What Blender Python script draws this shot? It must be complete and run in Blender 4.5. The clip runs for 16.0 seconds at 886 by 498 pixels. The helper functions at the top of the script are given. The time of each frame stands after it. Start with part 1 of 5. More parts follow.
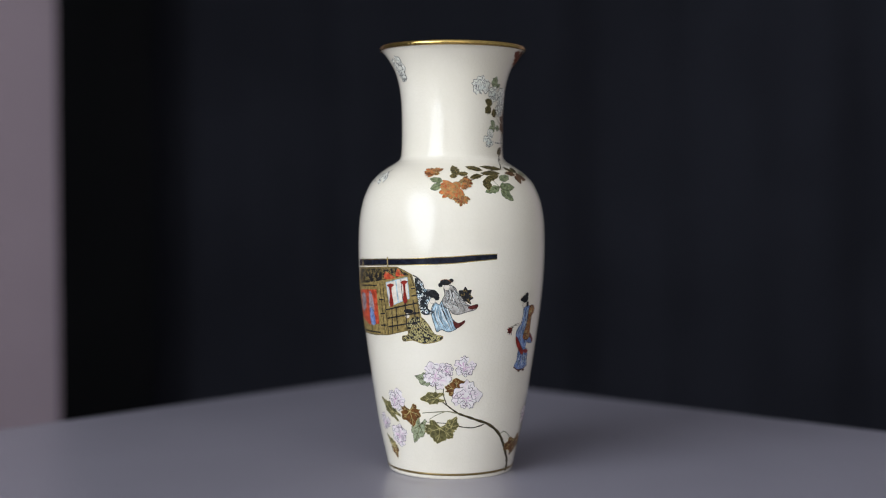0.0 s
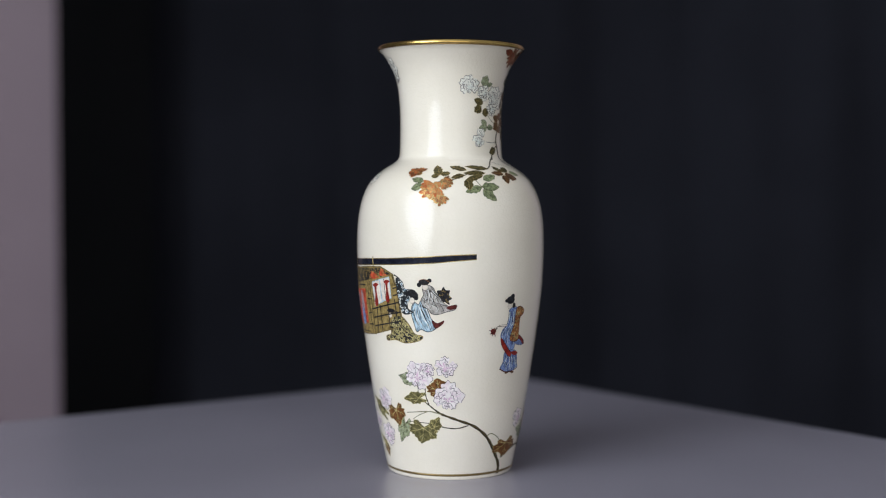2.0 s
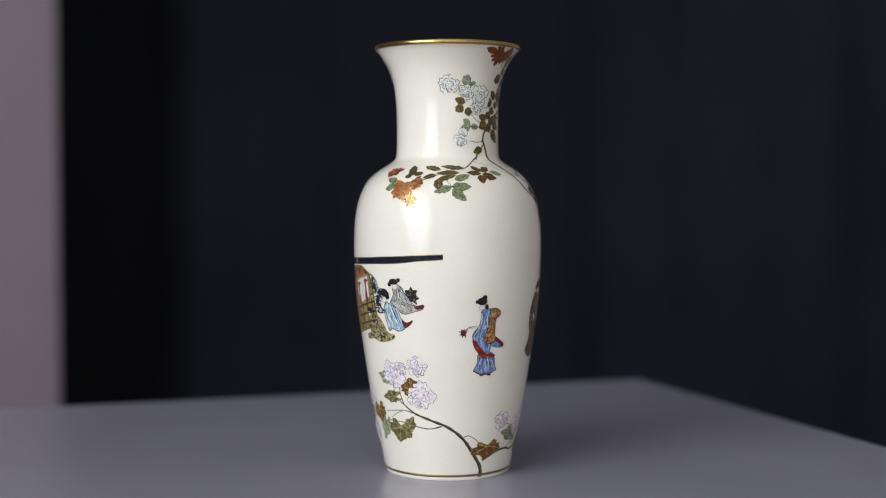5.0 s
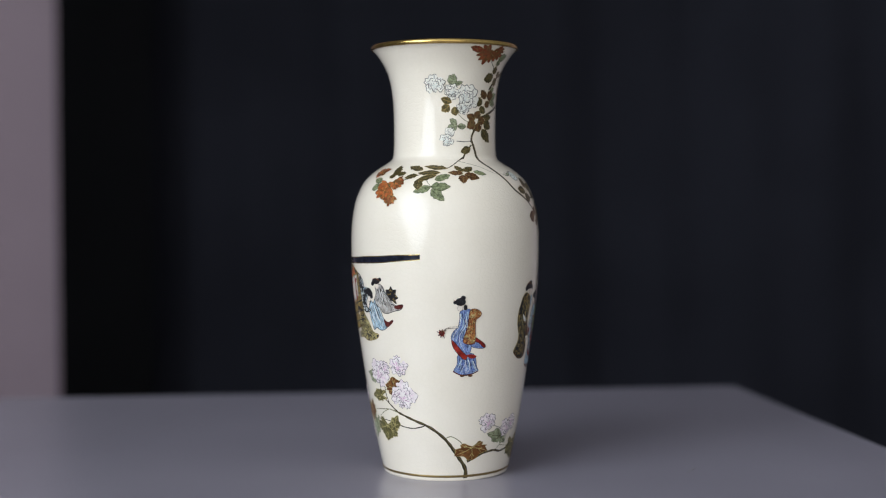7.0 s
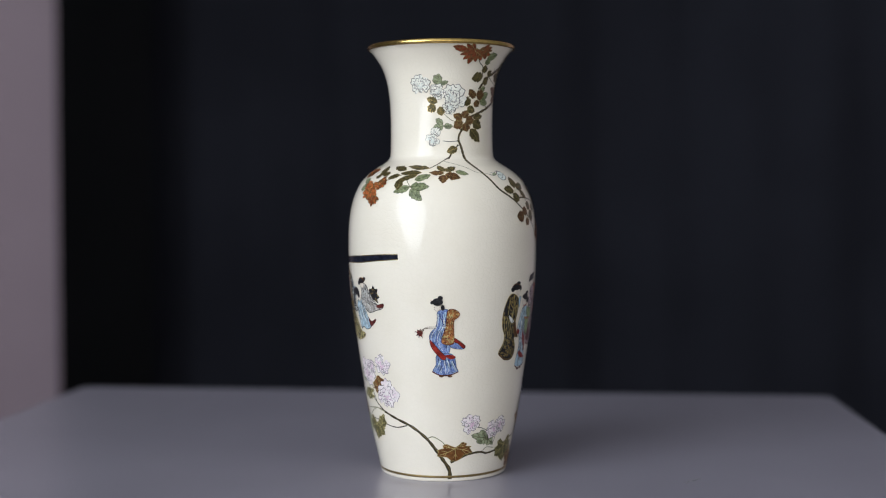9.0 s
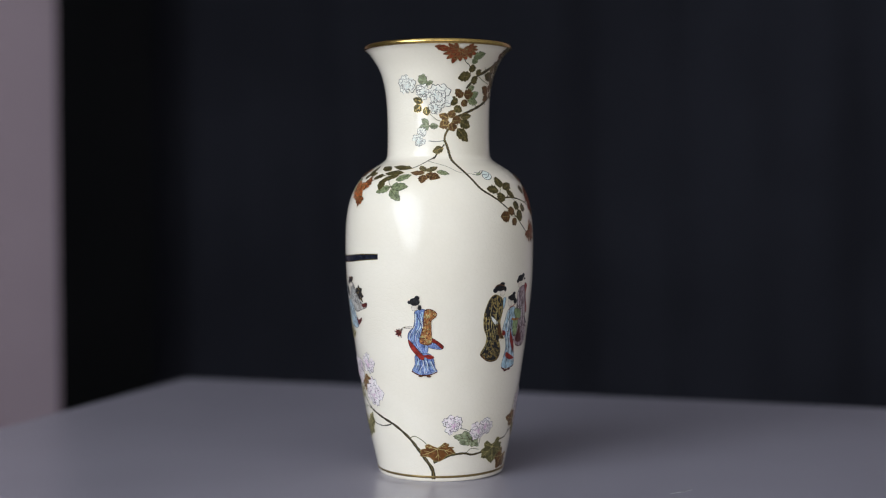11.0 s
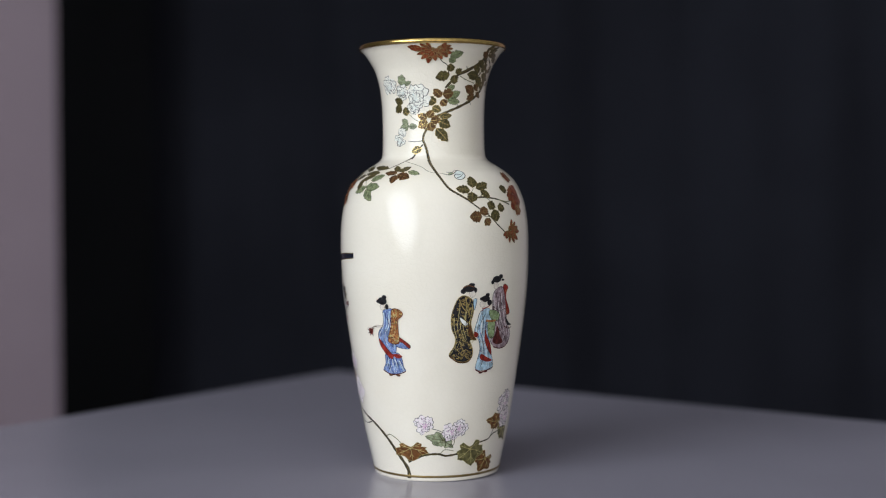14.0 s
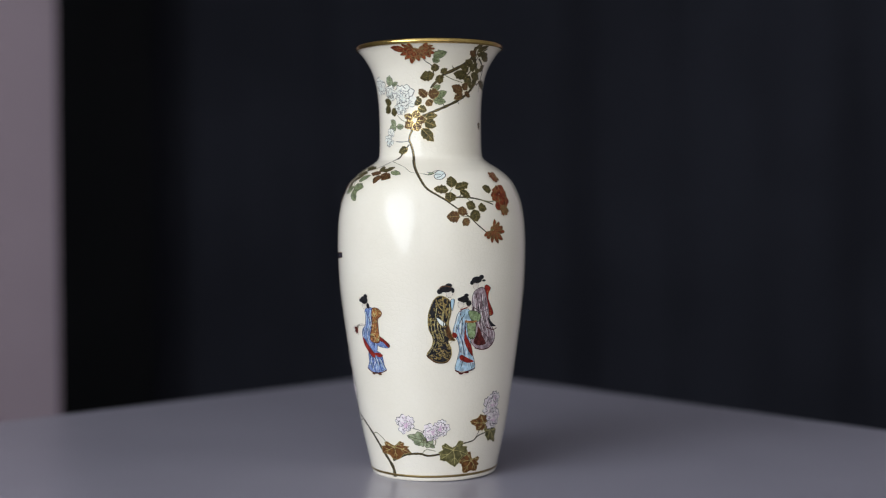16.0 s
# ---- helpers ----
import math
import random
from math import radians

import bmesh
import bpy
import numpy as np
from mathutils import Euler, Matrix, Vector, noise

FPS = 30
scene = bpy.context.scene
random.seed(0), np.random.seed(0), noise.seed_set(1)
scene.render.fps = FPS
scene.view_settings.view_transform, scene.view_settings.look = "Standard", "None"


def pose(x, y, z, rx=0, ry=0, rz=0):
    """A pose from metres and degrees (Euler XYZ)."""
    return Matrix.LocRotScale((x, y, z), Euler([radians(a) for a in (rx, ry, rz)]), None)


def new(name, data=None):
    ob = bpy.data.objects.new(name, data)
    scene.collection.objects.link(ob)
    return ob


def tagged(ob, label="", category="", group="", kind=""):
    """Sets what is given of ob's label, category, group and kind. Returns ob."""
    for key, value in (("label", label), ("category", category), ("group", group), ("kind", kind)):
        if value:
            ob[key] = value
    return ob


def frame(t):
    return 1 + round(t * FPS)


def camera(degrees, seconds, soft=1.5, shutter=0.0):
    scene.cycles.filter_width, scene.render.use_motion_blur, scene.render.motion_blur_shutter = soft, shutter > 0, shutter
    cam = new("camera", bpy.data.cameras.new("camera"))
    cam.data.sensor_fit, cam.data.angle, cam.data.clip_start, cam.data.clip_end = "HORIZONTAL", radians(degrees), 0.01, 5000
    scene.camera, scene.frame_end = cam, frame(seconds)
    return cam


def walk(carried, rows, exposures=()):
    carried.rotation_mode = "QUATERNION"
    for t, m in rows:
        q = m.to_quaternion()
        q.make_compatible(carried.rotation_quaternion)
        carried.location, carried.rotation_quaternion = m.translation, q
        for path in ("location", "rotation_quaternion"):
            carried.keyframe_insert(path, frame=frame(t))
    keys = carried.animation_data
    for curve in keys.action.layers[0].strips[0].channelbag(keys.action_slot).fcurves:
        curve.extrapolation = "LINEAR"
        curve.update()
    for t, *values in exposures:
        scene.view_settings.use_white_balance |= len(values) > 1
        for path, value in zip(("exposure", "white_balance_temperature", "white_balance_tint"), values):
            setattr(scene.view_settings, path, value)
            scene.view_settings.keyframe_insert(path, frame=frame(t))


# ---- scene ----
from mathutils.geometry import delaunay_2d_cdt

AX, AY, TOP = -0.0039, 0.9446, 0.75          # the table's turning axis and the height of its top


def turned(t):
    """Degrees that the table has turned at t seconds."""
    s = t / 16.0
    return math.degrees(-1.6623 * s + 0.0052 * s * (1 - s) - 0.0309 * s * (1 - s) * (1 - 2 * s))


cam = camera(37.76, 16.0, soft=1.15)
cam.data.dof.use_dof = True
cam.data.dof.focus_distance = 0.885
cam.data.dof.aperture_fstop = 2.5
EYE = pose(0.0, 0.0, TOP + 0.1922, 90.0 - 1.982, 0.0, 0.0)
walk(cam, [(0.0, EYE), (16.0, EYE)])

# ---- light ----
world = bpy.data.worlds.new("sky")
scene.world = world
world.use_nodes = True
wn = world.node_tree.nodes
sky = wn.new("ShaderNodeTexSky")
sky.sky_type = "NISHITA"
sky.sun_disc = False
sky.sun_elevation = radians(35)
sky.sun_rotation = radians(60)
wn["Background"].inputs["Strength"].default_value = 0.08
world.node_tree.links.new(sky.outputs["Color"], wn["Background"].inputs["Color"])


def opening_lamp(name, width, height, energy, m, colour=(1.0, 0.985, 0.975), shape="RECTANGLE"):
    """Area lamp in a wall opening: west daylight, and the added south fill."""
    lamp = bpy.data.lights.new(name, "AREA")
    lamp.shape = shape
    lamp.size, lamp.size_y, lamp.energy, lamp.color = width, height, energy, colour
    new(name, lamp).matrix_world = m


opening_lamp("west_daylight", 3.40, 2.37, 130, pose(-1.53, -1.56, 1.92, 90, 0, -90), (0.84, 0.91, 1.0), "ELLIPSE")
# broad frontal fill added behind the camera; no window is known there
opening_lamp("south_fill", 3.20, 2.80, 29, pose(0.80, -3.43, 1.75, 90, 0, 0))
scene.view_settings.exposure = 0.02


# ---- materials ----
def material(name):
    mat = bpy.data.materials.new(name)
    mat.use_nodes = True
    nt = mat.node_tree
    return mat, nt, nt.nodes["Principled BSDF"]


def noise_colour(nt, bsdf, a, b, scale, detail=4.0, lo=0.35, hi=0.65, coords="Object"):
    tc = nt.nodes.new("ShaderNodeTexCoord")
    nz = nt.nodes.new("ShaderNodeTexNoise")
    nz.inputs["Scale"].default_value = scale
    nz.inputs["Detail"].default_value = detail
    ramp = nt.nodes.new("ShaderNodeValToRGB")
    ramp.color_ramp.elements[0].position, ramp.color_ramp.elements[1].position = lo, hi
    ramp.color_ramp.elements[0].color, ramp.color_ramp.elements[1].color = (*a, 1), (*b, 1)
    nt.links.new(tc.outputs[coords], nz.inputs["Vector"])
    nt.links.new(nz.outputs["Fac"], ramp.inputs["Fac"])
    nt.links.new(ramp.outputs["Color"], bsdf.inputs["Base Color"])
    return tc, nz, ramp


def bump(nt, bsdf, socket, strength, distance, under=None):
    b = nt.nodes.new("ShaderNodeBump")
    b.inputs["Strength"].default_value = strength
    b.inputs["Distance"].default_value = distance
    nt.links.new(socket, b.inputs["Height"])
    if under is not None:
        nt.links.new(under, b.inputs["Normal"])
    nt.links.new(b.outputs["Normal"], bsdf.inputs["Normal"])
    return b.outputs["Normal"]


def glaze_material():
    """Ivory crackle glaze: fine net of cracks, slightly wavy gloss."""
    mat, nt, bsdf = material("ivory_glaze")
    tc, nz, ramp = noise_colour(nt, bsdf, (0.825, 0.748, 0.616), (0.855, 0.780, 0.654), 22.0)
    vor = nt.nodes.new("ShaderNodeTexVoronoi")
    vor.feature = "DISTANCE_TO_EDGE"
    vor.inputs["Scale"].default_value = 300.0
    warp = nt.nodes.new("ShaderNodeTexNoise")
    warp.inputs["Scale"].default_value = 160.0
    mixv = nt.nodes.new("ShaderNodeMix")
    mixv.data_type = "VECTOR"
    mixv.inputs["Factor"].default_value = 0.0022
    nt.links.new(tc.outputs["Object"], warp.inputs["Vector"])
    nt.links.new(tc.outputs["Object"], mixv.inputs["A"])
    nt.links.new(warp.outputs["Color"], mixv.inputs["B"])
    nt.links.new(mixv.outputs["Result"], vor.inputs["Vector"])
    crack = nt.nodes.new("ShaderNodeMapRange")
    crack.inputs["From Min"].default_value, crack.inputs["From Max"].default_value = 0.0, 0.13
    nt.links.new(vor.outputs["Distance"], crack.inputs["Value"])
    tint = nt.nodes.new("ShaderNodeMix")
    tint.data_type = "RGBA"
    tint.blend_type = "MULTIPLY"
    tint.inputs["Factor"].default_value = 1.0
    shade = nt.nodes.new("ShaderNodeMapRange")
    shade.inputs["To Min"].default_value = 0.988
    nt.links.new(crack.outputs["Result"], shade.inputs["Value"])
    nt.links.new(ramp.outputs["Color"], tint.inputs["A"])
    nt.links.new(shade.outputs["Result"], tint.inputs["B"])
    nt.links.new(tint.outputs["Result"], bsdf.inputs["Base Color"])
    bsdf.inputs["Roughness"].default_value = 0.35
    bsdf.inputs["Specular IOR Level"].default_value = 0.12
    bsdf.inputs["Coat Weight"].default_value = 1.0
    bsdf.inputs["Coat Roughness"].default_value = 0.11
    bsdf.inputs["Coat IOR"].default_value = 1.385
    bump(nt, bsdf, crack.outputs["Result"], 0.42, 0.00015)
    wave = nt.nodes.new("ShaderNodeTexNoise")
    wave.inputs["Scale"].default_value = 90.0
    wave.inputs["Detail"].default_value = 2.0
    nt.links.new(tc.outputs["Object"], wave.inputs["Vector"])
    soft = nt.nodes.new("ShaderNodeBump")
    soft.inputs["Strength"].default_value = 0.06
    soft.inputs["Distance"].default_value = 0.0006
    nt.links.new(wave.outputs["Fac"], soft.inputs["Height"])
    nt.links.new(soft.outputs["Normal"], bsdf.inputs["Coat Normal"])
    return mat


def enamel(name, a, b=None, rough=0.28, scale=700.0, wash=0.55):
    mat, nt, bsdf = material(name)
    b = b or tuple(min(1.0, c * 1.5 + 0.01) for c in a)
    tc, nz, ramp = noise_colour(nt, bsdf, a, b, scale, 3.0, 0.38, 0.62)
    brush = nt.nodes.new("ShaderNodeTexNoise")
    brush.inputs["Scale"].default_value = 330.0
    brush.inputs["Detail"].default_value = 4.0
    nt.links.new(tc.outputs["Object"], brush.inputs["Vector"])
    worn = nt.nodes.new("ShaderNodeMapRange")
    worn.inputs["From Min"].default_value, worn.inputs["From Max"].default_value = 0.36, 0.60
    worn.inputs["To Min"].default_value, worn.inputs["To Max"].default_value = wash, 1.06
    nt.links.new(brush.outputs["Fac"], worn.inputs["Value"])
    tint = nt.nodes.new("ShaderNodeMix")
    tint.data_type = "RGBA"
    tint.blend_type = "MULTIPLY"
    tint.inputs["Factor"].default_value = 1.0
    nt.links.new(ramp.outputs["Color"], tint.inputs["A"])
    nt.links.new(worn.outputs["Result"], tint.inputs["B"])
    nt.links.new(tint.outputs["Result"], bsdf.inputs["Base Color"])
    bsdf.inputs["Roughness"].default_value = rough
    bsdf.inputs["Specular IOR Level"].default_value = 0.15
    bump(nt, bsdf, brush.outputs["Fac"], 0.35, 0.0003)
    return mat


def gilding(name="gold_paint", colour=(0.60, 0.44, 0.18), rough=0.27, metal=0.85):
    mat, nt, bsdf = material(name)
    noise_colour(nt, bsdf, tuple(c * 0.75 for c in colour), colour, 400.0)
    bsdf.inputs["Metallic"].default_value = metal
    bsdf.inputs["Roughness"].default_value = rough
    return mat


def table_material():
    mat, nt, bsdf = material("grey_lacquer")
    tc, nz, ramp = noise_colour(nt, bsdf, (0.292, 0.273, 0.318), (0.330, 0.308, 0.357), 5.0, 6.0)
    fine = nt.nodes.new("ShaderNodeTexNoise")
    fine.inputs["Scale"].default_value = 1500.0
    nt.links.new(tc.outputs["Object"], fine.inputs["Vector"])
    bump(nt, bsdf, fine.outputs["Fac"], 0.15, 0.0002)
    bsdf.inputs["Roughness"].default_value = 0.29
    bsdf.inputs["IOR"].default_value = 1.6
    bsdf.inputs["Specular IOR Level"].default_value = 1.0
    return mat


def curtain_material(name, a, b):
    mat, nt, bsdf = material(name)
    tc, nz, ramp = noise_colour(nt, bsdf, a, b, 3.0, 5.0)
    weave = nt.nodes.new("ShaderNodeTexNoise")
    weave.inputs["Scale"].default_value = 900.0
    nt.links.new(tc.outputs["Object"], weave.inputs["Vector"])
    bump(nt, bsdf, weave.outputs["Fac"], 0.3, 0.0006)
    bsdf.inputs["Roughness"].default_value = 0.85
    bsdf.inputs["Specular IOR Level"].default_value = 0.15
    return mat


def plaster(name, a, b):
    mat, nt, bsdf = material(name)
    tc, nz, ramp = noise_colour(nt, bsdf, a, b, 2.5, 6.0)
    grain = nt.nodes.new("ShaderNodeTexNoise")
    grain.inputs["Scale"].default_value = 260.0
    nt.links.new(tc.outputs["Object"], grain.inputs["Vector"])
    bump(nt, bsdf, grain.outputs["Fac"], 0.25, 0.001)
    bsdf.inputs["Roughness"].default_value = 0.8
    return mat


GLAZE = glaze_material()
GOLD = gilding()
RIM_GOLD = gilding("rim_gold", (0.66, 0.45, 0.15), 0.24, 1.0)
TABLE = table_material()
CURTAIN = curtain_material("navy_cloth", (0.0248, 0.0256, 0.0350), (0.0328, 0.0339, 0.0460))
# much darker colour for the panel at the curtain's left end
DARK_PANEL = curtain_material("near_black_panel", (0.0048, 0.0047, 0.0054), (0.0068, 0.0066, 0.0076))
WALL = plaster("mauve_plaster", (0.455, 0.352, 0.402), (0.49, 0.382, 0.434))
PAINT = plaster("grey_wall_paint", (0.30, 0.295, 0.29), (0.34, 0.335, 0.33))
WHITEWASH = plaster("white_ceiling_paint", (0.66, 0.65, 0.66), (0.70, 0.69, 0.70))
DARK = plaster("dim_grey_plaster", (0.16, 0.155, 0.16), (0.19, 0.185, 0.19))
FLOOR = plaster("dull_floor", (0.17, 0.155, 0.14), (0.22, 0.20, 0.18))


# ---- building helpers ----
def link_mesh(name, bm, mats, parent=None, label="", smooth=False):
    me = bpy.data.meshes.new(name)
    if smooth:
        for f in bm.faces:
            f.smooth = True
    bm.to_mesh(me)
    bm.free()
    for m in (mats if isinstance(mats, (list, tuple)) else [mats]):
        me.materials.append(m)
    ob = new(name, me)
    if parent is not None:
        ob.parent = parent
    if label:
        ob["label"] = label
    return ob


part = link_mesh


def box(bm, lo, hi, bevel=0.0, segments=2):
    made = bmesh.ops.create_cube(bm, size=1.0)["verts"]
    for v in made:
        v.co = Vector([lo[i] + (v.co[i] + 0.5) * (hi[i] - lo[i]) for i in range(3)])
    if bevel:
        edges = list({e for v in made for e in v.link_edges})
        bmesh.ops.bevel(bm, geom=edges, offset=bevel, segments=segments, profile=0.5, affect="EDGES")


def block(name, lo, hi, mat, label="", kind="structure", category="", bevel=0.0):
    bm = bmesh.new()
    box(bm, lo, hi, bevel)
    return tagged(link_mesh(name, bm, mat), label, category, "", kind)


def lathe(bm, rows, n=192, m=0):
    """A surface of revolution from (radius, height) rows; closes at rows of radius 0."""
    rings = []
    for r, z in rows:
        if r < 1e-6:
            rings.append([bm.verts.new((0, 0, z))])
        else:
            rings.append([bm.verts.new((r * math.cos(2 * math.pi * i / n), r * math.sin(2 * math.pi * i / n), z)) for i in range(n)])
    for a, b in zip(rings, rings[1:]):
        for i in range(n):
            j = (i + 1) % n
            if len(a) == 1 and len(b) == 1:
                continue
            if len(a) == 1:
                f = bm.faces.new((a[0], b[j], b[i]))
            elif len(b) == 1:
                f = bm.faces.new((a[i], a[j], b[0]))
            else:
                f = bm.faces.new((a[i], a[j], b[j], b[i]))
            f.material_index = m


# ---- room ----
X0, X1, Y0, Y1, ZC = -1.50, 2.30, -3.40, 2.62, 3.30
block("floor", (X0 - .1, Y0 - .1, -0.10), (X1 + .1, Y1 + .1, 0.0), FLOOR, "plain dull brown floor under the table")
block("ceiling", (X0 - .1, Y0 - .1, ZC), (X1 + .1, Y1 + .1, ZC + .1), WHITEWASH, "plain white ceiling of the room")
block("wall_east", (X1, Y0, 0), (X1 + .1, Y1, ZC), PAINT, "plain grey side wall of the room")


def pierced(name, lo, hi, u0, u1, z0, z1, axis, mat, label):
    """A wall with one opening, from u0 to u1 along its axis."""
    bm = bmesh.new()
    for a, b, c, d in ((lo[axis], u0, 0, ZC), (u1, hi[axis], 0, ZC), (u0, u1, 0, z0), (u0, u1, z1, ZC)):
        p, q = list(lo), list(hi)
        p[axis], q[axis], p[2], q[2] = a, b, c, d
        box(bm, p, q)
    return tagged(link_mesh(name, bm, mat), label, "wall", "", "structure")


block("wall_north", (X0 - .1, Y1, 0), (X1 + .1, Y1 + .1, ZC), WALL, "pale mauve plaster wall behind the dark curtain")
# unseen wall, opened only to hold the added south fill
pierced("wall_south", (X0 - .1, Y0 - .1, 0), (X1 + .1, Y0, ZC), -0.83, 2.24, 0.28, 3.18, 0, PAINT, "plain grey wall out of view with a wide opening for the fill lamp")
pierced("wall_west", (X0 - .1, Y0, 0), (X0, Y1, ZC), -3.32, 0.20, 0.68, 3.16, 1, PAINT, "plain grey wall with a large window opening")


def hanging(x0, x1, y, z0, z1, seed, pleats=()):
    """A hung cloth with soft vertical folds, and a few deeper pleats: (x, half width, depth)."""
    rnd = random.Random(seed)
    waves = [(rnd.uniform(0.16, 0.75), rnd.uniform(0, 6.28), rnd.uniform(0.3, 1.0)) for _ in range(7)]
    bm = bmesh.new()
    nx, nz = 380, 12
    grid = []
    for k in range(nz + 1):
        v = k / nz
        row = []
        for i in range(nx + 1):
            x = x0 + (x1 - x0) * i / nx
            d = sum(a * math.sin(2 * math.pi * (x + 0.03 * v) / w + p) for w, p, a in waves) * 0.007
            d -= sum(h * math.exp(-((x - c + 0.05 * (v - 0.5)) / q) ** 2) for c, q, h in pleats) * (1.15 - 0.3 * v)
            row.append(bm.verts.new((x, y + d, z0 + (z1 - z0) * v)))
        grid.append(row)
    for a, b in zip(grid, grid[1:]):
        for i in range(nx):
            bm.faces.new((a[i], a[i + 1], b[i + 1], b[i]))
    bmesh.ops.solidify(bm, geom=bm.faces[:], thickness=0.003)
    return bm


curtain = link_mesh("curtain", hanging(-0.59, 0.935, 2.48, 0.01, ZC - 0.02, 5, ((-0.20, 0.06, 0.036), (-0.38, 0.05, 0.018), (0.17, 0.10, 0.034), (0.42, 0.07, 0.014), (0.70, 0.08, 0.018))), CURTAIN, smooth=True)
tagged(curtain, "dark navy cloth curtain hanging in soft folds", "curtain", "curtains")
# separate near-black panel, overlapping the navy curtain's left end
dark_end = link_mesh("curtain", hanging(-0.692, -0.525, 2.33, 0.01, ZC - 0.02, 8), DARK_PANEL, smooth=True)
tagged(dark_end, "near-black panel at the left end of the dark curtain beside the mauve wall", "curtain", "curtains")

# ---- table ----
table = tagged(new("table"), "square satin grey table top turning on a column", "table")
bm = bmesh.new()
wide, deep = 0.774, 0.780
box(bm, (-wide, -deep, -0.028), (0.0, 0.0, 0.0))
for v in bm.verts:
    if v.co.x < -wide + 0.001 and v.co.y < -deep + 0.001:
        v.co.x += 0.008                      # the top is not quite square
corner = [e for e in bm.edges if abs(e.verts[0].co.x - e.verts[1].co.x) < 1e-6 and abs(e.verts[0].co.y - e.verts[1].co.y) < 1e-6]
bmesh.ops.bevel(bm, geom=corner, offset=0.012, segments=6, profile=0.5, affect="EDGES")
rim = [e for e in bm.edges if abs(e.verts[0].co.z - e.verts[1].co.z) < 1e-6 and len(e.link_faces) == 2 and abs(e.link_faces[0].normal.z - e.link_faces[1].normal.z) > 0.5]
bmesh.ops.bevel(bm, geom=rim, offset=0.003, segments=3, profile=0.5, affect="EDGES")
# far corner A of the top, and the way of its back edge, in the axis's space
EDGE = math.atan2(0.5255 + 0.0586, -0.0465 + 0.5660)
place = Matrix.Translation((-0.0465, 0.5255, 0)) @ Matrix.Rotation(EDGE, 4, "Z")
bmesh.ops.transform(bm, matrix=place, verts=bm.verts)
part("tabletop", bm, TABLE, table)
bm = bmesh.new()
lathe(bm, [(0, -0.029), (0.10, -0.029), (0.10, -0.045), (0.035, -0.06), (0.035, -0.68), (0.05, -0.70), (0, -0.70)], 48)
part("column", bm, DARK, table, smooth=True)
bm = bmesh.new()
lathe(bm, [(0, -0.70), (0.16, -0.705), (0.24, -0.73), (0.25, -0.75), (0, -0.75)], 64)
part("base", bm, DARK, table, smooth=True)

# ---- vase ----
VX, VY = 0.0094, -0.00155                    # the vase's place on the table
LEAN = Matrix.Rotation(radians(0.63), 4, "X") @ Matrix.Rotation(radians(0.29), 4, "Y")   # it stands a little askew
PROFILE = [(43.4, 0.0), (44.9, 0.6), (45.8, 4.0), (47.6, 12.7), (52.1, 33.3), (55.6, 53.9), (58.8, 74.4), (61.8, 94.9), (64.5, 115.4),
           (66.6, 135.8), (67.5, 158.0), (67.2, 175.0), (65.9, 186.8), (63.4, 197.0), (58.7, 207.0), (53.0, 213.3), (47.2, 217.6),
           (41.2, 221.4), (38.0, 224.2), (36.8, 228.5), (36.4, 242.0), (36.6, 257.9), (37.3, 268.0), (38.8, 278.2), (42.0, 288.3),
           (47.6, 297.6), (52.1, 302.6)]


def spline(p, steps):
    out = []
    for i in range(len(p) - 1):
        a, b, c, d = (Vector(p[max(0, min(len(p) - 1, i + k))]) for k in (-1, 0, 1, 2))
        for s in range(steps):
            t = s / steps
            out.append(0.5 * ((2 * b) + (c - a) * t + (2 * a - 5 * b + 4 * c - d) * t * t + (3 * b - a - 3 * c + d) * t * t * t))
    out.append(Vector(p[-1]))
    return out


CURVE = spline(PROFILE, 10)
ARC = [0.0]
for a, b in zip(CURVE, CURVE[1:]):
    ARC.append(ARC[-1] + (b - a).length)
CURVE_R = np.array([c.x for c in CURVE])
CURVE_Z = np.array([c.y for c in CURVE])
ARC = np.array(ARC)

vase = tagged(new("vase"), "ivory crackle-glazed baluster vase painted with flowers and figures", "vase")
bm = bmesh.new()
outer = [(c.x / 1000, c.y / 1000) for c in CURVE]
inner = [(0.0508, 0.3032), (0.0480, 0.2995), (0.0380, 0.284), (0.0335, 0.262), (0.0328, 0.235), (0.034, 0.226), (0.050, 0.211), (0.0625, 0.185), (0.0637, 0.155),
         (0.058, 0.095), (0.046, 0.030), (0.040, 0.010), (0.0, 0.008)]
lathe(bm, [(0.0, 0.0025), (0.038, 0.0025), (0.0395, 0.0)] + outer + inner)
part("body", bm, GLAZE, vase, "ivory crackle-glazed body", smooth=True)
bm = bmesh.new()
lathe(bm, [(0.0519, 0.3015), (0.0526, 0.3020), (0.0529, 0.3030), (0.0525, 0.3043), (0.0517, 0.3050), (0.0508, 0.3046), (0.0503, 0.3030), (0.0500, 0.3012)])
part("gilt_rim", bm, RIM_GOLD, vase, "gilded lip", smooth=True)

# ---- painting on the vase: points are (degrees round the vase, millimetres along its outline) ----
OLIVE = enamel("olive_enamel", (0.046, 0.039, 0.013), (0.098, 0.083, 0.030))
BROWN = enamel("brown_enamel", (0.075, 0.032, 0.012), (0.135, 0.060, 0.024))
GREEN = enamel("green_enamel", (0.180, 0.215, 0.105), (0.300, 0.335, 0.180))
PALE_GREEN = enamel("pale_green_enamel", (0.27, 0.31, 0.18), (0.38, 0.40, 0.25))
RUST = enamel("rust_enamel", (0.150, 0.024, 0.010), (0.270, 0.052, 0.018))
ORANGE = enamel("orange_enamel", (0.46, 0.085, 0.020), (0.62, 0.185, 0.055))
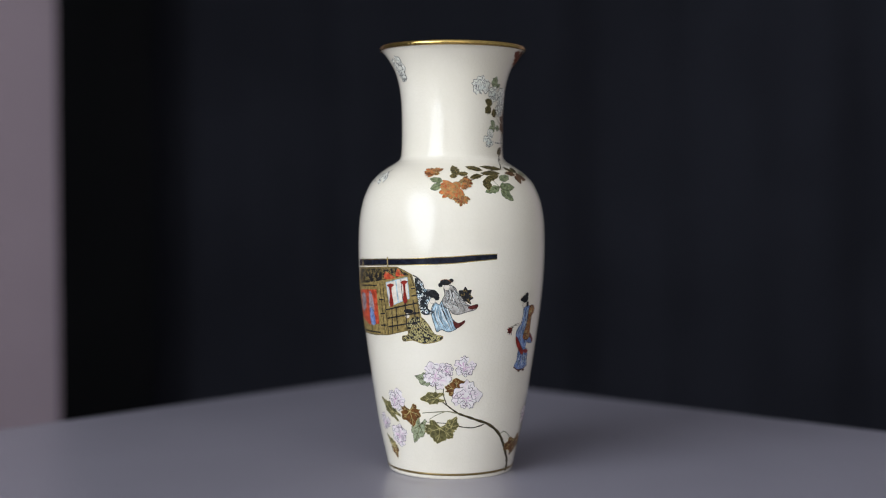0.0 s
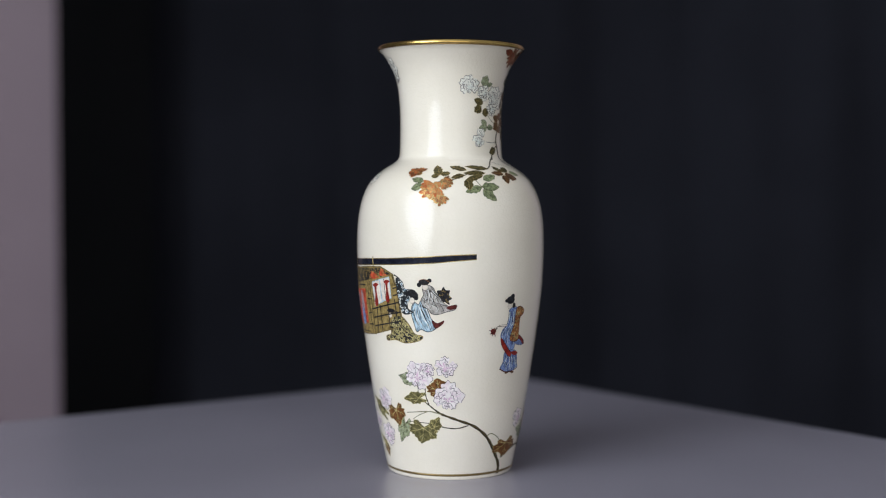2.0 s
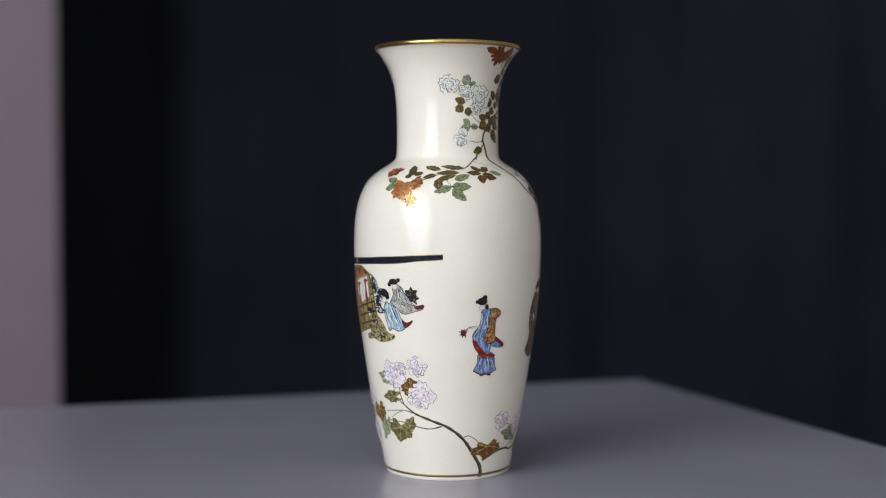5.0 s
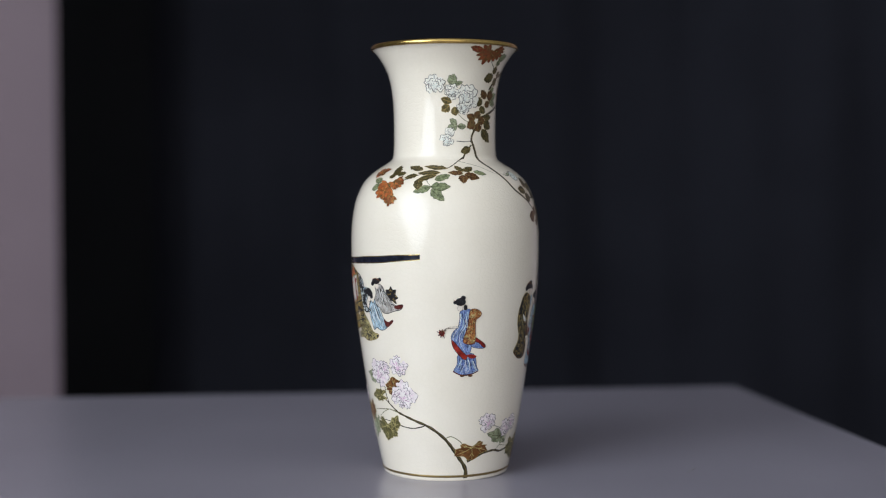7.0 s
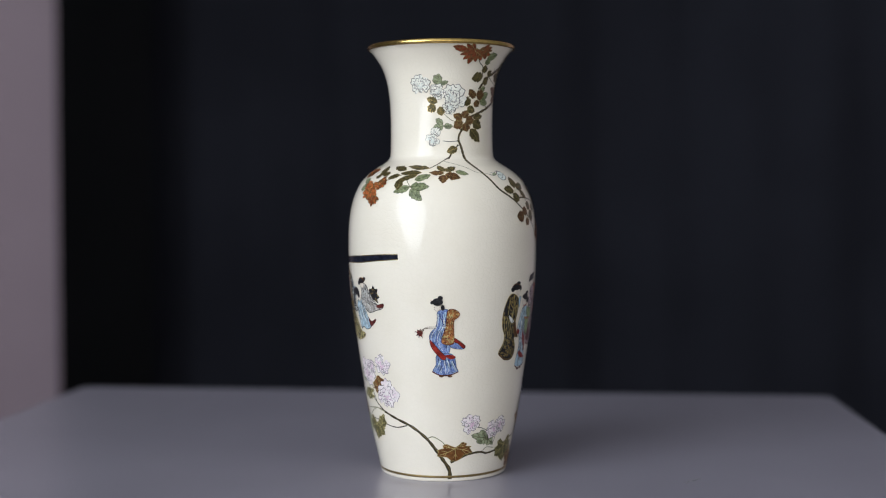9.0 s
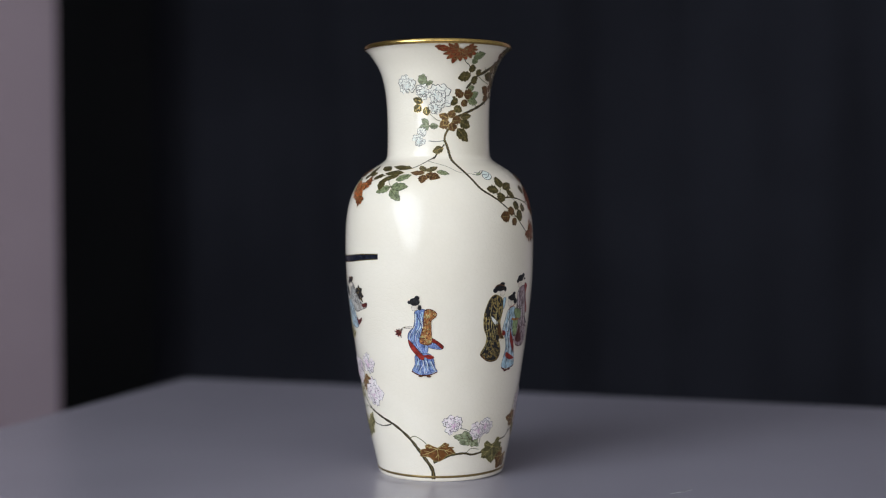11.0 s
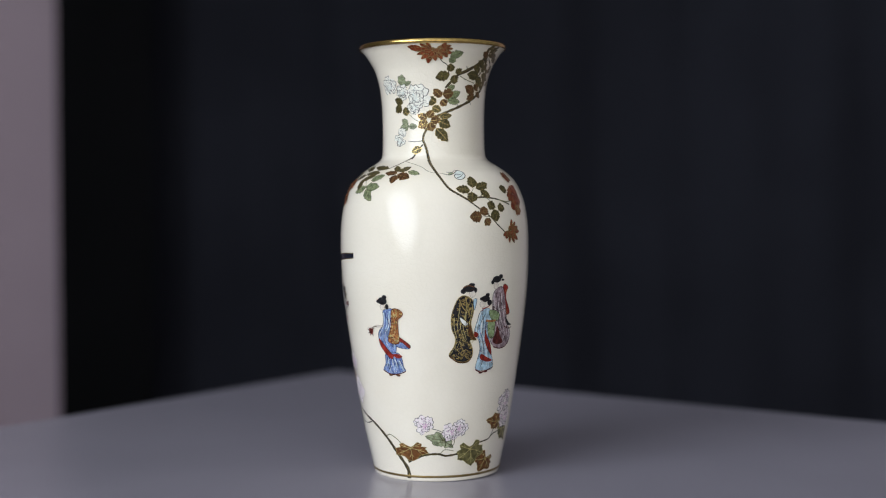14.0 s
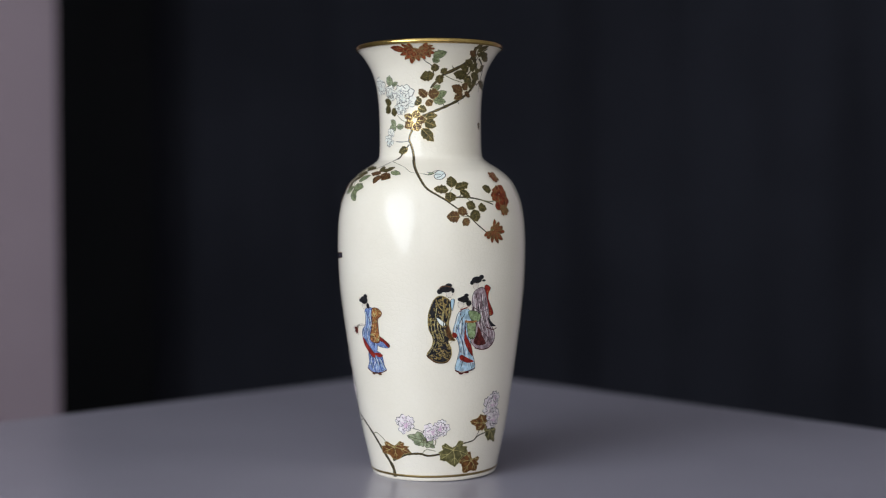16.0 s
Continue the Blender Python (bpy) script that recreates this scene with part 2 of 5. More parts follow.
PINK = enamel("pink_enamel", (0.77, 0.66, 0.67), (0.83, 0.765, 0.735), scale=260, wash=0.92)
BLUSH = enamel("orchid_enamel", (0.60, 0.33, 0.50), (0.70, 0.48, 0.60), wash=0.8)
WHITE = enamel("white_enamel", (0.72, 0.74, 0.71), (0.80, 0.80, 0.76), scale=300, wash=0.9)
MAUVE = enamel("mauve_line", (0.05, 0.032, 0.05), (0.10, 0.065, 0.10))
INK = enamel("ink_line", (0.012, 0.011, 0.013), (0.03, 0.028, 0.03))
GREY_INK = enamel("grey_ink_line", (0.016, 0.020, 0.022), (0.04, 0.046, 0.05))
BLUE = enamel("blue_enamel", (0.10, 0.16, 0.39), (0.28, 0.37, 0.60), scale=900)
SKY_BLUE = enamel("sky_blue_enamel", (0.36, 0.52, 0.62), (0.48, 0.62, 0.70), scale=500)
RED = enamel("red_enamel", (0.25, 0.020, 0.014), (0.34, 0.035, 0.022))
SCARLET = enamel("scarlet_enamel", (0.52, 0.060, 0.025), (0.62, 0.10, 0.045))
LEAF_GREEN = enamel("spring_green_enamel", (0.24, 0.33, 0.14), (0.36, 0.44, 0.24))
TAN = enamel("tan_enamel", (0.33, 0.125, 0.035), (0.47, 0.20, 0.07), scale=900)
STRAW = enamel("straw_gilt", (0.46, 0.38, 0.15), (0.58, 0.50, 0.24), 0.3)
BEIGE = enamel("grey_beige_enamel", (0.42, 0.38, 0.34), (0.56, 0.52, 0.47), scale=500)
KHAKI = enamel("khaki_gilt", (0.265, 0.185, 0.062), (0.38, 0.272, 0.10), 0.35)
IVORY = enamel("pale_ivory_enamel", (0.79, 0.765, 0.675), (0.83, 0.80, 0.71), scale=300, wash=0.94)
ICE = enamel("ice_blue_wash", (0.66, 0.71, 0.66), (0.73, 0.755, 0.70), scale=300, wash=0.9)
MOSS = enamel("moss_enamel", (0.105, 0.092, 0.032), (0.165, 0.145, 0.058), scale=300)
RUSSET = enamel("russet_enamel", (0.135, 0.050, 0.014), (0.20, 0.085, 0.026), scale=300)
DEEP_BLUE = enamel("deep_blue_enamel", (0.025, 0.04, 0.13), (0.05, 0.08, 0.22))
MAROON = enamel("maroon_enamel", (0.075, 0.014, 0.012), (0.12, 0.026, 0.022))
NAVY = enamel("navy_enamel", (0.010, 0.011, 0.020), (0.018, 0.020, 0.034), 0.2)
LILAC = enamel("lilac_grey_enamel", (0.28, 0.19, 0.21), (0.46, 0.36, 0.37), scale=500)
SKIN = enamel("cream_enamel", (0.70, 0.62, 0.52), (0.76, 0.68, 0.58), wash=0.9)
STEM = enamel("stem_enamel", (0.032, 0.024, 0.013), (0.070, 0.054, 0.024))
PALE_STEM = enamel("pale_stem_enamel", (0.20, 0.19, 0.10), (0.28, 0.26, 0.15))


def radius_at(s):
    return float(np.interp(s, ARC, CURVE_R))


def on_vase(a, s, lift=0.0):
    """The place on the vase's outside at a degrees, s millimetres along the outline, lifted off it by lift millimetres."""
    r, z = radius_at(s), float(np.interp(s, ARC, CURVE_Z))
    dr, dz = radius_at(s + 0.5) - radius_at(s - 0.5), float(np.interp(s + 0.5, ARC, CURVE_Z) - np.interp(s - 0.5, ARC, CURVE_Z))
    n = math.hypot(dr, dz) or 1.0
    r, z = r + lift * dz / n, z - lift * dr / n
    a = radians(a)
    return Vector((r * math.cos(a), r * math.sin(a), z)) / 1000


def fine(pts, loop):
    """The same line with no step over 2 millimetres."""
    pts = [Vector(p) for p in pts]
    out = []
    for p, q in zip(pts, pts[1:] + pts[:1] if loop else pts[1:]):
        k = math.radians(radius_at(p.y))
        n = max(1, math.ceil(math.hypot((q.x - p.x) * k, q.y - p.y) / 2.0))
        out += [p.lerp(q, i / n) for i in range(n)]
    return out if loop else out + [pts[-1]]


class Painting:
    """Collects fills and strokes of enamel, to become one mesh."""

    def __init__(self, lift=0.06):
        self.bm, self.mats, self.lift = bmesh.new(), [], lift

    def slot(self, mat):
        if mat not in self.mats:
            self.mats.append(mat)
        return self.mats.index(mat)

    def up(self, d=0.02):
        self.lift += d

    def fill(self, pts, mat, smooth=3, rise=0.02):
        """An area of enamel inside a closed outline."""
        if smooth:
            pts = closed(pts, smooth)
        pts = fine(pts, True)
        a0 = sum(p[0] for p in pts) / len(pts)
        k = math.radians(radius_at(sum(p[1] for p in pts) / len(pts)))
        flat = [Vector(((p[0] - a0) * k, p[1])) for p in pts]
        n = len(flat)
        x0, x1 = min(p.x for p in flat), max(p.x for p in flat)
        y0, y1 = min(p.y for p in flat), max(p.y for p in flat)
        step, extra = 2.2, []
        for i in range(int((x1 - x0) / step) + 1):
            for j in range(int((y1 - y0) / step) + 1):
                extra.append(Vector((x0 + (i + 0.5 + 0.25 * (j % 2)) * step, y0 + (j + 0.5) * step)))
        verts, _, faces, *_ = delaunay_2d_cdt(flat + extra, [(i, (i + 1) % n) for i in range(n)], [list(range(n))], 1, 1e-5)
        made = [self.bm.verts.new(on_vase(a0 + v.x / k, v.y, self.lift)) for v in verts]
        m = self.slot(mat)
        for f in faces:
            face = self.bm.faces.new([made[i] for i in f])
            face.material_index = m
            face.smooth = True
            face.normal_update()
            if face.normal.dot(Vector((face.calc_center_median().x, face.calc_center_median().y, 0))) < 0:
                face.normal_flip()
        self.up(rise)

    def stroke(self, pts, w0, w1, mat, smooth=4, wob=0.0):
        """A brush line of enamel, w0 to w1 millimetres wide."""
        if smooth and len(pts) > 2:
            pts = spline(pts, smooth)
        elif len(pts) == 2:
            pts = [Vector(pts[0]).lerp(Vector(pts[1]), i / 4) for i in range(5)]
        pts = fine(pts, False)
        k = [math.radians(radius_at(p[1])) for p in pts]
        m, last = self.slot(mat), None
        for i, p in enumerate(pts):
            a, b = pts[max(0, i - 1)], pts[min(len(pts) - 1, i + 1)]
            d = Vector(((b.x - a.x) * k[i], b.y - a.y))
            d = d.normalized() if d.length > 1e-9 else Vector((1, 0))
            t = i / (len(pts) - 1)
            w = (w0 + (w1 - w0) * t) * 0.5 * (1 + wob * math.sin(i * 2.3 + p.x))
            off = Vector((-d.y / k[i] * w, d.x * w))
            pair = [self.bm.verts.new(on_vase(*(p + off), self.lift)), self.bm.verts.new(on_vase(*(p - off), self.lift))]
            if last:
                f = self.bm.faces.new((last[0], last[1], pair[1], pair[0]))
                f.material_index = m
                f.smooth = True
            last = pair

    def outline(self, pts, w, mat, smooth=3):
        q = closed(pts, smooth) if smooth else list(pts)
        self.stroke([tuple(p) for p in q] + [tuple(q[0])], w, w, mat, 0)

    def done(self, name, parent, label=""):
        return link_mesh(name, self.bm, self.mats, parent, label)


def closed(p, steps):
    out, n = [], len(p)
    for i in range(n):
        a, b, c, d = (Vector(p[(i + k) % n]) for k in (-1, 0, 1, 2))
        for s in range(steps):
            t = s / steps
            out.append(0.5 * ((2 * b) + (c - a) * t + (2 * a - 5 * b + 4 * c - d) * t * t + (3 * b - a - 3 * c + d) * t * t * t))
    return out


def around(c, pts, turn=0.0):
    """Millimetre points (x, y) round the point c of the vase, turned by an angle in radians."""
    k = math.radians(radius_at(c[1]))
    co, si = math.cos(turn), math.sin(turn)
    return [(c[0] + (x * co - y * si) / k, c[1] + x * si + y * co) for x, y in pts]


def leaf_frame(base, tip):
    k = math.radians(radius_at((base[1] + tip[1]) / 2))
    dx, dy = (tip[0] - base[0]) * k, tip[1] - base[1]
    return math.hypot(dx, dy), math.atan2(dy, dx)


def leaf(parent, base, tip, width, mat, vein=GOLD):
    """An oval, slightly toothed leaf with gilt edge and veins."""
    length, turn = leaf_frame(base, tip)
    rnd = random.Random(int(base[0] * 7 + tip[1] * 13))
    pa = Painting(0.09 + 0.09 * rnd.random())
    half = width * 0.65
    length *= 1.06
    shape = []
    for t, w in ((0.0, 0.12), (0.12, 0.60), (0.27, 0.98), (0.38, 0.88), (0.50, 1.05), (0.62, 0.86), (0.74, 0.84), (0.85, 0.52), (1.04, 0.0)):
        shape.append((t * length, w * half * rnd.uniform(0.80, 1.12)))
    for t, w in ((0.85, 0.52), (0.74, 0.84), (0.62, 0.86), (0.50, 1.05), (0.38, 0.88), (0.27, 0.98), (0.12, 0.60), (0.0, 0.12)):
        shape.append((t * length, -w * half * rnd.uniform(0.80, 1.12)))
    pa.fill(around(base, shape, turn), mat, 2)
    line = 0.22 if width > 3 else 0.18
    pa.outline(around(base, shape, turn), line * 1.05, vein, 2)
    bow = rnd.uniform(-0.12, 0.12) * half
    pa.stroke(around(base, [(-0.05 * length, 0), (0.45 * length, bow), (0.93 * length, 0)], turn), line * 1.3, line * 0.8, vein)
    if width > 3.0:
        for t in (0.28, 0.52, 0.72):
            for sgn in (-1, 1):
                pa.stroke(around(base, [(t * length, bow * 0.8), ((t + 0.13) * length, sgn * half * 0.72)], turn), line * 0.7, line * 0.5, vein)
    return pa.done("leaf", parent)


def lobed_leaf(parent, base, tip, width, mat, vein=STRAW, lobes=5):
    """A palmate leaf: pointed lobes spread from the stalk, with gilt veins."""
    length, turn = leaf_frame(base, tip)
    rnd = random.Random(int(base[0] * 11 + tip[1] * 5))
    pa = Painting(0.10 + 0.10 * rnd.random())
    length *= 1.12
    half, shape, ends = width * 0.58, [], []
    spread = radians(122)
    for i in range(lobes):
        a = -spread + 2 * spread * i / (lobes - 1)
        reach = (0.78 + 0.22 * math.cos(a)) * rnd.uniform(0.92, 1.08)
        if i:
            m = a - spread / (lobes - 1)
            shape.append((math.cos(m) * length * 0.74, math.sin(m) * half * 0.86))
        for off, far in ((-0.36, 0.82), (-0.22, 0.93), (-0.10, 0.96), (0.0, 1.04), (0.11, 0.95), (0.23, 0.92), (0.36, 0.81)):
            far *= rnd.uniform(0.96, 1.04)
            shape.append((math.cos(a + off) * length * reach * far, math.sin(a + off) * half * reach * far * 1.05))
        ends.append((math.cos(a) * length * reach * 0.9, math.sin(a) * half * reach * 0.95))
    shape.append((-0.10 * length, 0.04 * half))
    pa.fill(around(base, shape, turn), mat, 2)
    pa.outline(around(base, shape, turn), 0.26, vein, 2)
    for ex, ey in ends:
        pa.stroke(around(base, [(0, 0), (ex * 0.5 - ey * 0.04, ey * 0.5 + ex * 0.04), (ex, ey)], turn), 0.44, 0.24, vein)
        for t, q in ((0.5, 0.20), (0.5, -0.20)):
            pa.stroke(around(base, [(ex * t, ey * t), (ex * 0.78 - ey * q, ey * 0.78 + ex * q)], turn), 0.28, 0.18, vein)
    return pa.done("leaf", parent)


def petal(rnd, core, a, length, wide, lobes=3, ruffle=0.10, taper=0.20):
    """Points of one petal, in millimetres: from its root out one side, along the ruffled edge and back; and the edge alone."""
    edge, m, phase = [], 4 * lobes, rnd.uniform(0, 6.28)
    for j in range(m + 1):
        u = 2 * j / m - 1
        b = a + wide * u
        far = length * (1 - taper * u * u) * (1 + ruffle * math.sin(phase + j * 2 * math.pi * lobes / m) + rnd.uniform(-0.3, 0.3) * ruffle)
        edge.append((core[0] + math.cos(b) * far, core[1] + math.sin(b) * far))
    root = [(core[0] + math.cos(a + q) * length * 0.10, core[1] + math.sin(a + q) * length * 0.10) for q in (0.9 * wide, 0.0, -0.9 * wide)]
    return edge + root, edge


def bloom(parent, c, r, mat, line, ink=0.28, blush=None, rings=((6, 1.04), (5, 0.72), (3, 0.42)), lean=None):
    """A full bloom of broad ruffled petals about an off-centre heart, each edge drawn with a broken brush line."""
    rnd = random.Random(int(c[0] * 17 + c[1] * 3 + r * 29))
    pa = Painting(0.20 + 0.05 * rnd.random())
    lean = rnd.uniform(3.6, 5.8) if lean is None else lean
    core = (0.30 * r * math.cos(lean), 0.30 * r * math.sin(lean))
    for ring, (n, reach) in enumerate(rings):
        first = rnd.uniform(0, 6.28)
        for i in range(n):
            a = first + 2 * math.pi * ((i * 3) % n if n % 3 else i) / n + rnd.uniform(-0.25, 0.25)
            away = (math.cos(a) * core[0] + math.sin(a) * core[1]) * (0.9 - 0.3 * ring)
            length = max(0.25 * r, r * reach * rnd.uniform(0.86, 1.10) - away)
            pts, edge = petal(rnd, core, a, length, rnd.uniform(0.40, 0.58) * math.sqrt(8 / n), rnd.choice((2, 2, 3)), 0.065)
            pa.fill(around(c, pts), mat, 2, 0.012)
            if blush:
                for k in range(4):
                    b, far = a + rnd.uniform(-0.34, 0.34), length * rnd.uniform(0.55, 0.85)
                    q = [(core[0] + math.cos(a) * length * 0.1, core[1] + math.sin(a) * length * 0.1), (core[0] + math.cos(b) * far, core[1] + math.sin(b) * far)]
                    pa.stroke(around(c, q), 0.85 - 0.12 * ring, 0.12, blush)
                pa.up(0.006)
            lo, hi = rnd.choice((0, 0, 1, 2)), rnd.choice((0, 0, 1, 3))
            pa.stroke(around(c, edge[lo:len(edge) - hi]), ink * rnd.uniform(0.8, 1.3), ink * rnd.uniform(0.4, 0.9), line, 3)
            if rnd.random() < 0.75:
                side = edge[-1] if i % 2 else edge[0]
                pa.stroke(around(c, [side, (core[0] * 0.55 + side[0] * 0.45, core[1] * 0.55 + side[1] * 0.45)]), ink * 1.1, ink * 0.4, line)
            for k in range(2):
                b, q0, q1 = a + rnd.uniform(-0.3, 0.3), length * rnd.uniform(0.45, 0.6), length * rnd.uniform(0.72, 0.92)
                pa.stroke(around(c, [(core[0] + math.cos(b) * q0, core[1] + math.sin(b) * q0), (core[0] + math.cos(b) * q1, core[1] + math.sin(b) * q1)]), ink * 0.35, ink * 0.6, line)
            pa.up(0.006)
    return pa.done("bloom", parent)


def fan_bloom(parent, c, r, mat, line, face=-1.57, aspect=1.0, shaded=None, spread=2.0, curls=0):
    """A bloom seen from the side: long petals fanned from its base, edged and veined in gilt."""
    rnd = random.Random(int(c[0] * 19 + c[1] * 5 + r * 31))
    pa = Painting(0.20 + 0.05 * rnd.random())
    core = (-0.42 * r * math.cos(face), -0.42 * r * math.sin(face))
    for n, reach, part_of in ((5, 0.62, -1.0), (9, 1.46, 1.0), (7, 1.10, 0.78), (5, 0.70, 0.55)):
        for i in range(n):
            if part_of < 0:
                a = face + math.pi + (i - 2) * 0.55
            else:
                order = (i * 2) % n
                a = face + part_of * spread * (2 * order / (n - 1) - 1)
            bend = 1 - 0.42 * (abs(a - face) / 3.14)
            length = r * reach * bend * rnd.uniform(0.88, 1.10)
            pts, edge = petal(rnd, core, a + rnd.uniform(-0.08, 0.08), length, rnd.uniform(0.26, 0.38) / max(0.55, reach * 0.8), 2, 0.035, 0.42)
            flat = [(x * aspect, y) for x, y in pts]
            pa.fill(around(c, flat), shaded if shaded and i % 3 == 0 else mat, 2, 0.012)
            pa.outline(around(c, flat), 0.30 * rnd.uniform(0.7, 1.2), line, 2)
            tip = edge[len(edge) // 2]
            for off in (-0.10, 0.10):
                b = math.atan2(tip[1] - core[1], tip[0] - core[0]) + off
                q = [((core[0] + math.cos(b) * length * t) * aspect, core[1] + math.sin(b) * length * t) for t in (0.35, 0.6, 0.86)]
                pa.stroke(around(c, q), 0.24, 0.14, line)
            pa.up(0.006)
    for k in range(curls):
        b, d = face + rnd.uniform(-0.6, 0.6), r * rnd.uniform(0.3, 1.2)
        p = (core[0] + math.cos(b) * d, core[1] + math.sin(b) * d)
        q = [(p[0] + 0.8 * math.cos(t * 1.5 + k), p[1] + 0.6 * math.sin(t * 1.5 + k)) for t in range(4)]
        pa.stroke(around(c, q), 0.26, 0.2, line)
    return pa.done("bloom", parent)


def stems(name, label, runs):
    """A branch of several brush runs: (points, start width, end width, enamel)."""
    pa = Painting(0.075)
    for pts, w0, w1, mat in runs:
        pa.stroke(pts, w0, w1, mat, 6, 0.16)
        if w0 > 1.0:
            pa.up(0.015)
            pa.stroke([(p[0] + 0.25, p[1] + 0.1) for p in pts], w0 * 0.10, w1 * 0.08, GOLD, 6, 0.5)
            pa.lift -= 0.012
    return pa.done(name, vase, label)


def oval(c, w, h):
    """The outline of an oval, w by h millimetres, round c."""
    return around(c, [(w / 2 * math.cos(k * math.pi / 4), h / 2 * math.sin(k * math.pi / 4)) for k in range(8)])


def scatter(pa, outline_pts, mat, count, size, seed, kind="curl", width=0.42):
    """Small brushed marks spread over the inside of an outline: the pattern of a cloth."""
    rnd = random.Random(seed)
    q = closed(outline_pts, 3)
    x0, x1 = min(p[0] for p in q), max(p[0] for p in q)
    y0, y1 = min(p[1] for p in q), max(p[1] for p in q)

    def inside(x, y):
        hit = False
        for p, o in zip(q, q[1:] + q[:1]):
            if (p[1] > y) != (o[1] > y) and x < (o[0] - p[0]) * (y - p[1]) / (o[1] - p[1]) + p[0]:
                hit = not hit
        return hit

    made = 0
    for _ in range(count * 8):
        if made >= count:
            break
        x, y = rnd.uniform(x0, x1), rnd.uniform(y0, y1)
        if not inside(x, y):
            continue
        made += 1
        a, s = rnd.uniform(0, 6.28), size * rnd.uniform(0.6, 1.3)
        if kind == "curl":
            pts = [(math.cos(a + k * 1.1) * s * (1 - 0.12 * k), math.sin(a + k * 1.1) * s * (1 - 0.12 * k)) for k in range(5)]
        else:
            pts = [(-math.cos(a) * s, -math.sin(a) * s), (0.2 * s, 0.1 * s), (math.cos(a) * s, math.sin(a) * s)]
        pts = [p for p in around((x, y), pts) if inside(*p)]
        if len(pts) > 2:
            pa.stroke(pts, width, width * 0.8, mat, 3)
    pa.up()


def folds(pa, outline_pts, mat, count, width, seed, sway=0.06, lo=0.05, hi=0.95):
    """Long brushed fold lines that run down inside a robe's outline."""
    rnd = random.Random(seed)
    q = closed(outline_pts, 3)
    y0, y1 = min(p[1] for p in q), max(p[1] for p in q)
    for i in range(count):
        u, ph = (i + rnd.uniform(0.2, 0.8)) / count, rnd.uniform(0, 6.28)
        start, end = hi - rnd.uniform(0, 0.35), lo + rnd.uniform(0, 0.3)
        run = []
        for k in range(9):
            v = start + (end - start) * k / 8
            y = y0 + (y1 - y0) * v
            xs = sorted(p[0] + (o[0] - p[0]) * (y - p[1]) / (o[1] - p[1]) for p, o in zip(q, q[1:] + q[:1]) if (p[1] > y) != (o[1] > y))
            if len(xs) >= 2:
                run.append((xs[0] + (xs[-1] - xs[0]) * min(0.93, max(0.07, u + sway * math.sin(ph + v * 7))), y))
        if len(run) > 2:
            pa.stroke(run, width * rnd.uniform(0.7, 1.2), width * 0.4, mat, 2)
    pa.up(0.01)


BAND = [(0.04552, 0.0028), (0.04582, 0.0031), (0.04610, 0.0043), (0.04600, 0.0046)]
bm = bmesh.new()
lathe(bm, BAND)
part("gilt_foot_band", bm, gilding("dull_gold", (0.34, 0.24, 0.10), 0.38), vase, "dull gold band above the foot", smooth=True)

# rose spray on the neck
neck_spray = stems('painted_branch', 'dark rose branch with white and rust blooms on the neck', [
    ([(-11.1, 235.3), (-13.4, 242.5), (-15.5, 247.2), (-18.2, 251.1)], 1.9, 1.6, STEM),
    ([(-18.2, 250.4), (-16.9, 255), (-11, 261.2), (-4.6, 266.6), (7.7, 270.1), (21.4, 273.7), (36.6, 278.3), (49.3, 283.4), (59, 289.7), (60.9, 296.6), (54.6, 304.5), (48, 310.5)], 1.4, 2.2, STEM),
    ([(46.4, 317.7), (47.5, 311.4), (43.5, 305.5), (30.3, 299.6), (20.1, 296.2), (13.4, 291.8), (6.5, 286.8)], 2.9, 1.5, STEM),
    ([(9.9, 295.7), (7.5, 302.4), (2.3, 305.3), (-1.1, 309)], 0.7, 0.5, STEM),
    ([(21.4, 295.5), (29.7, 292.9), (41.6, 290.9)], 0.7, 0.5, PALE_STEM),
    ([(63.4, 289.9), (70.2, 291.9), (70.8, 285.1)], 1.1, 0.5, STEM),
    ([(-18.9, 263.7), (-26, 265), (-33.6, 269.1)], 0.5, 0.4, PALE_STEM),
    ([(-18.2, 250.7), (-26.7, 250.1), (-35.4, 250.6)], 0.5, 0.4, GREY_INK),
    ([(47, 316.8), (47.3, 309.6), (57, 302.5), (61, 294.6)], 2.2, 1.4, STEM),
    ([(51.9, 320.2), (51.2, 314.8), (51.3, 309)], 1.4, 1.0, STEM),
    ([(61, 317.2), (55.3, 312.4), (53.1, 306.5)], 1.2, 0.9, STEM),
    ([(54.9, 304.1), (49.7, 298.8), (42.6, 292.9)], 1.2, 0.7, STEM),
    ([(56, 308.9), (70.1, 301.3), (70.2, 291.9)], 1.2, 0.8, STEM),
    ([(-18.2, 248), (-24.2, 243.4), (-29.7, 237.5)], 1.0, 0.9, STEM),
    ([(20.1, 296.2), (18.6, 299.4)], 1.1, 0.2, STEM),
    ([(30.3, 299.6), (27.6, 302.6)], 1.1, 0.2, STEM),
    ([(38.0, 303.0), (40.6, 300.0)], 1.2, 0.2, STEM),
    ([(21.4, 273.7), (19.8, 276.6)], 0.9, 0.2, STEM),
    ([(36.6, 278.3), (38.6, 275.6)], 0.9, 0.2, STEM),
])
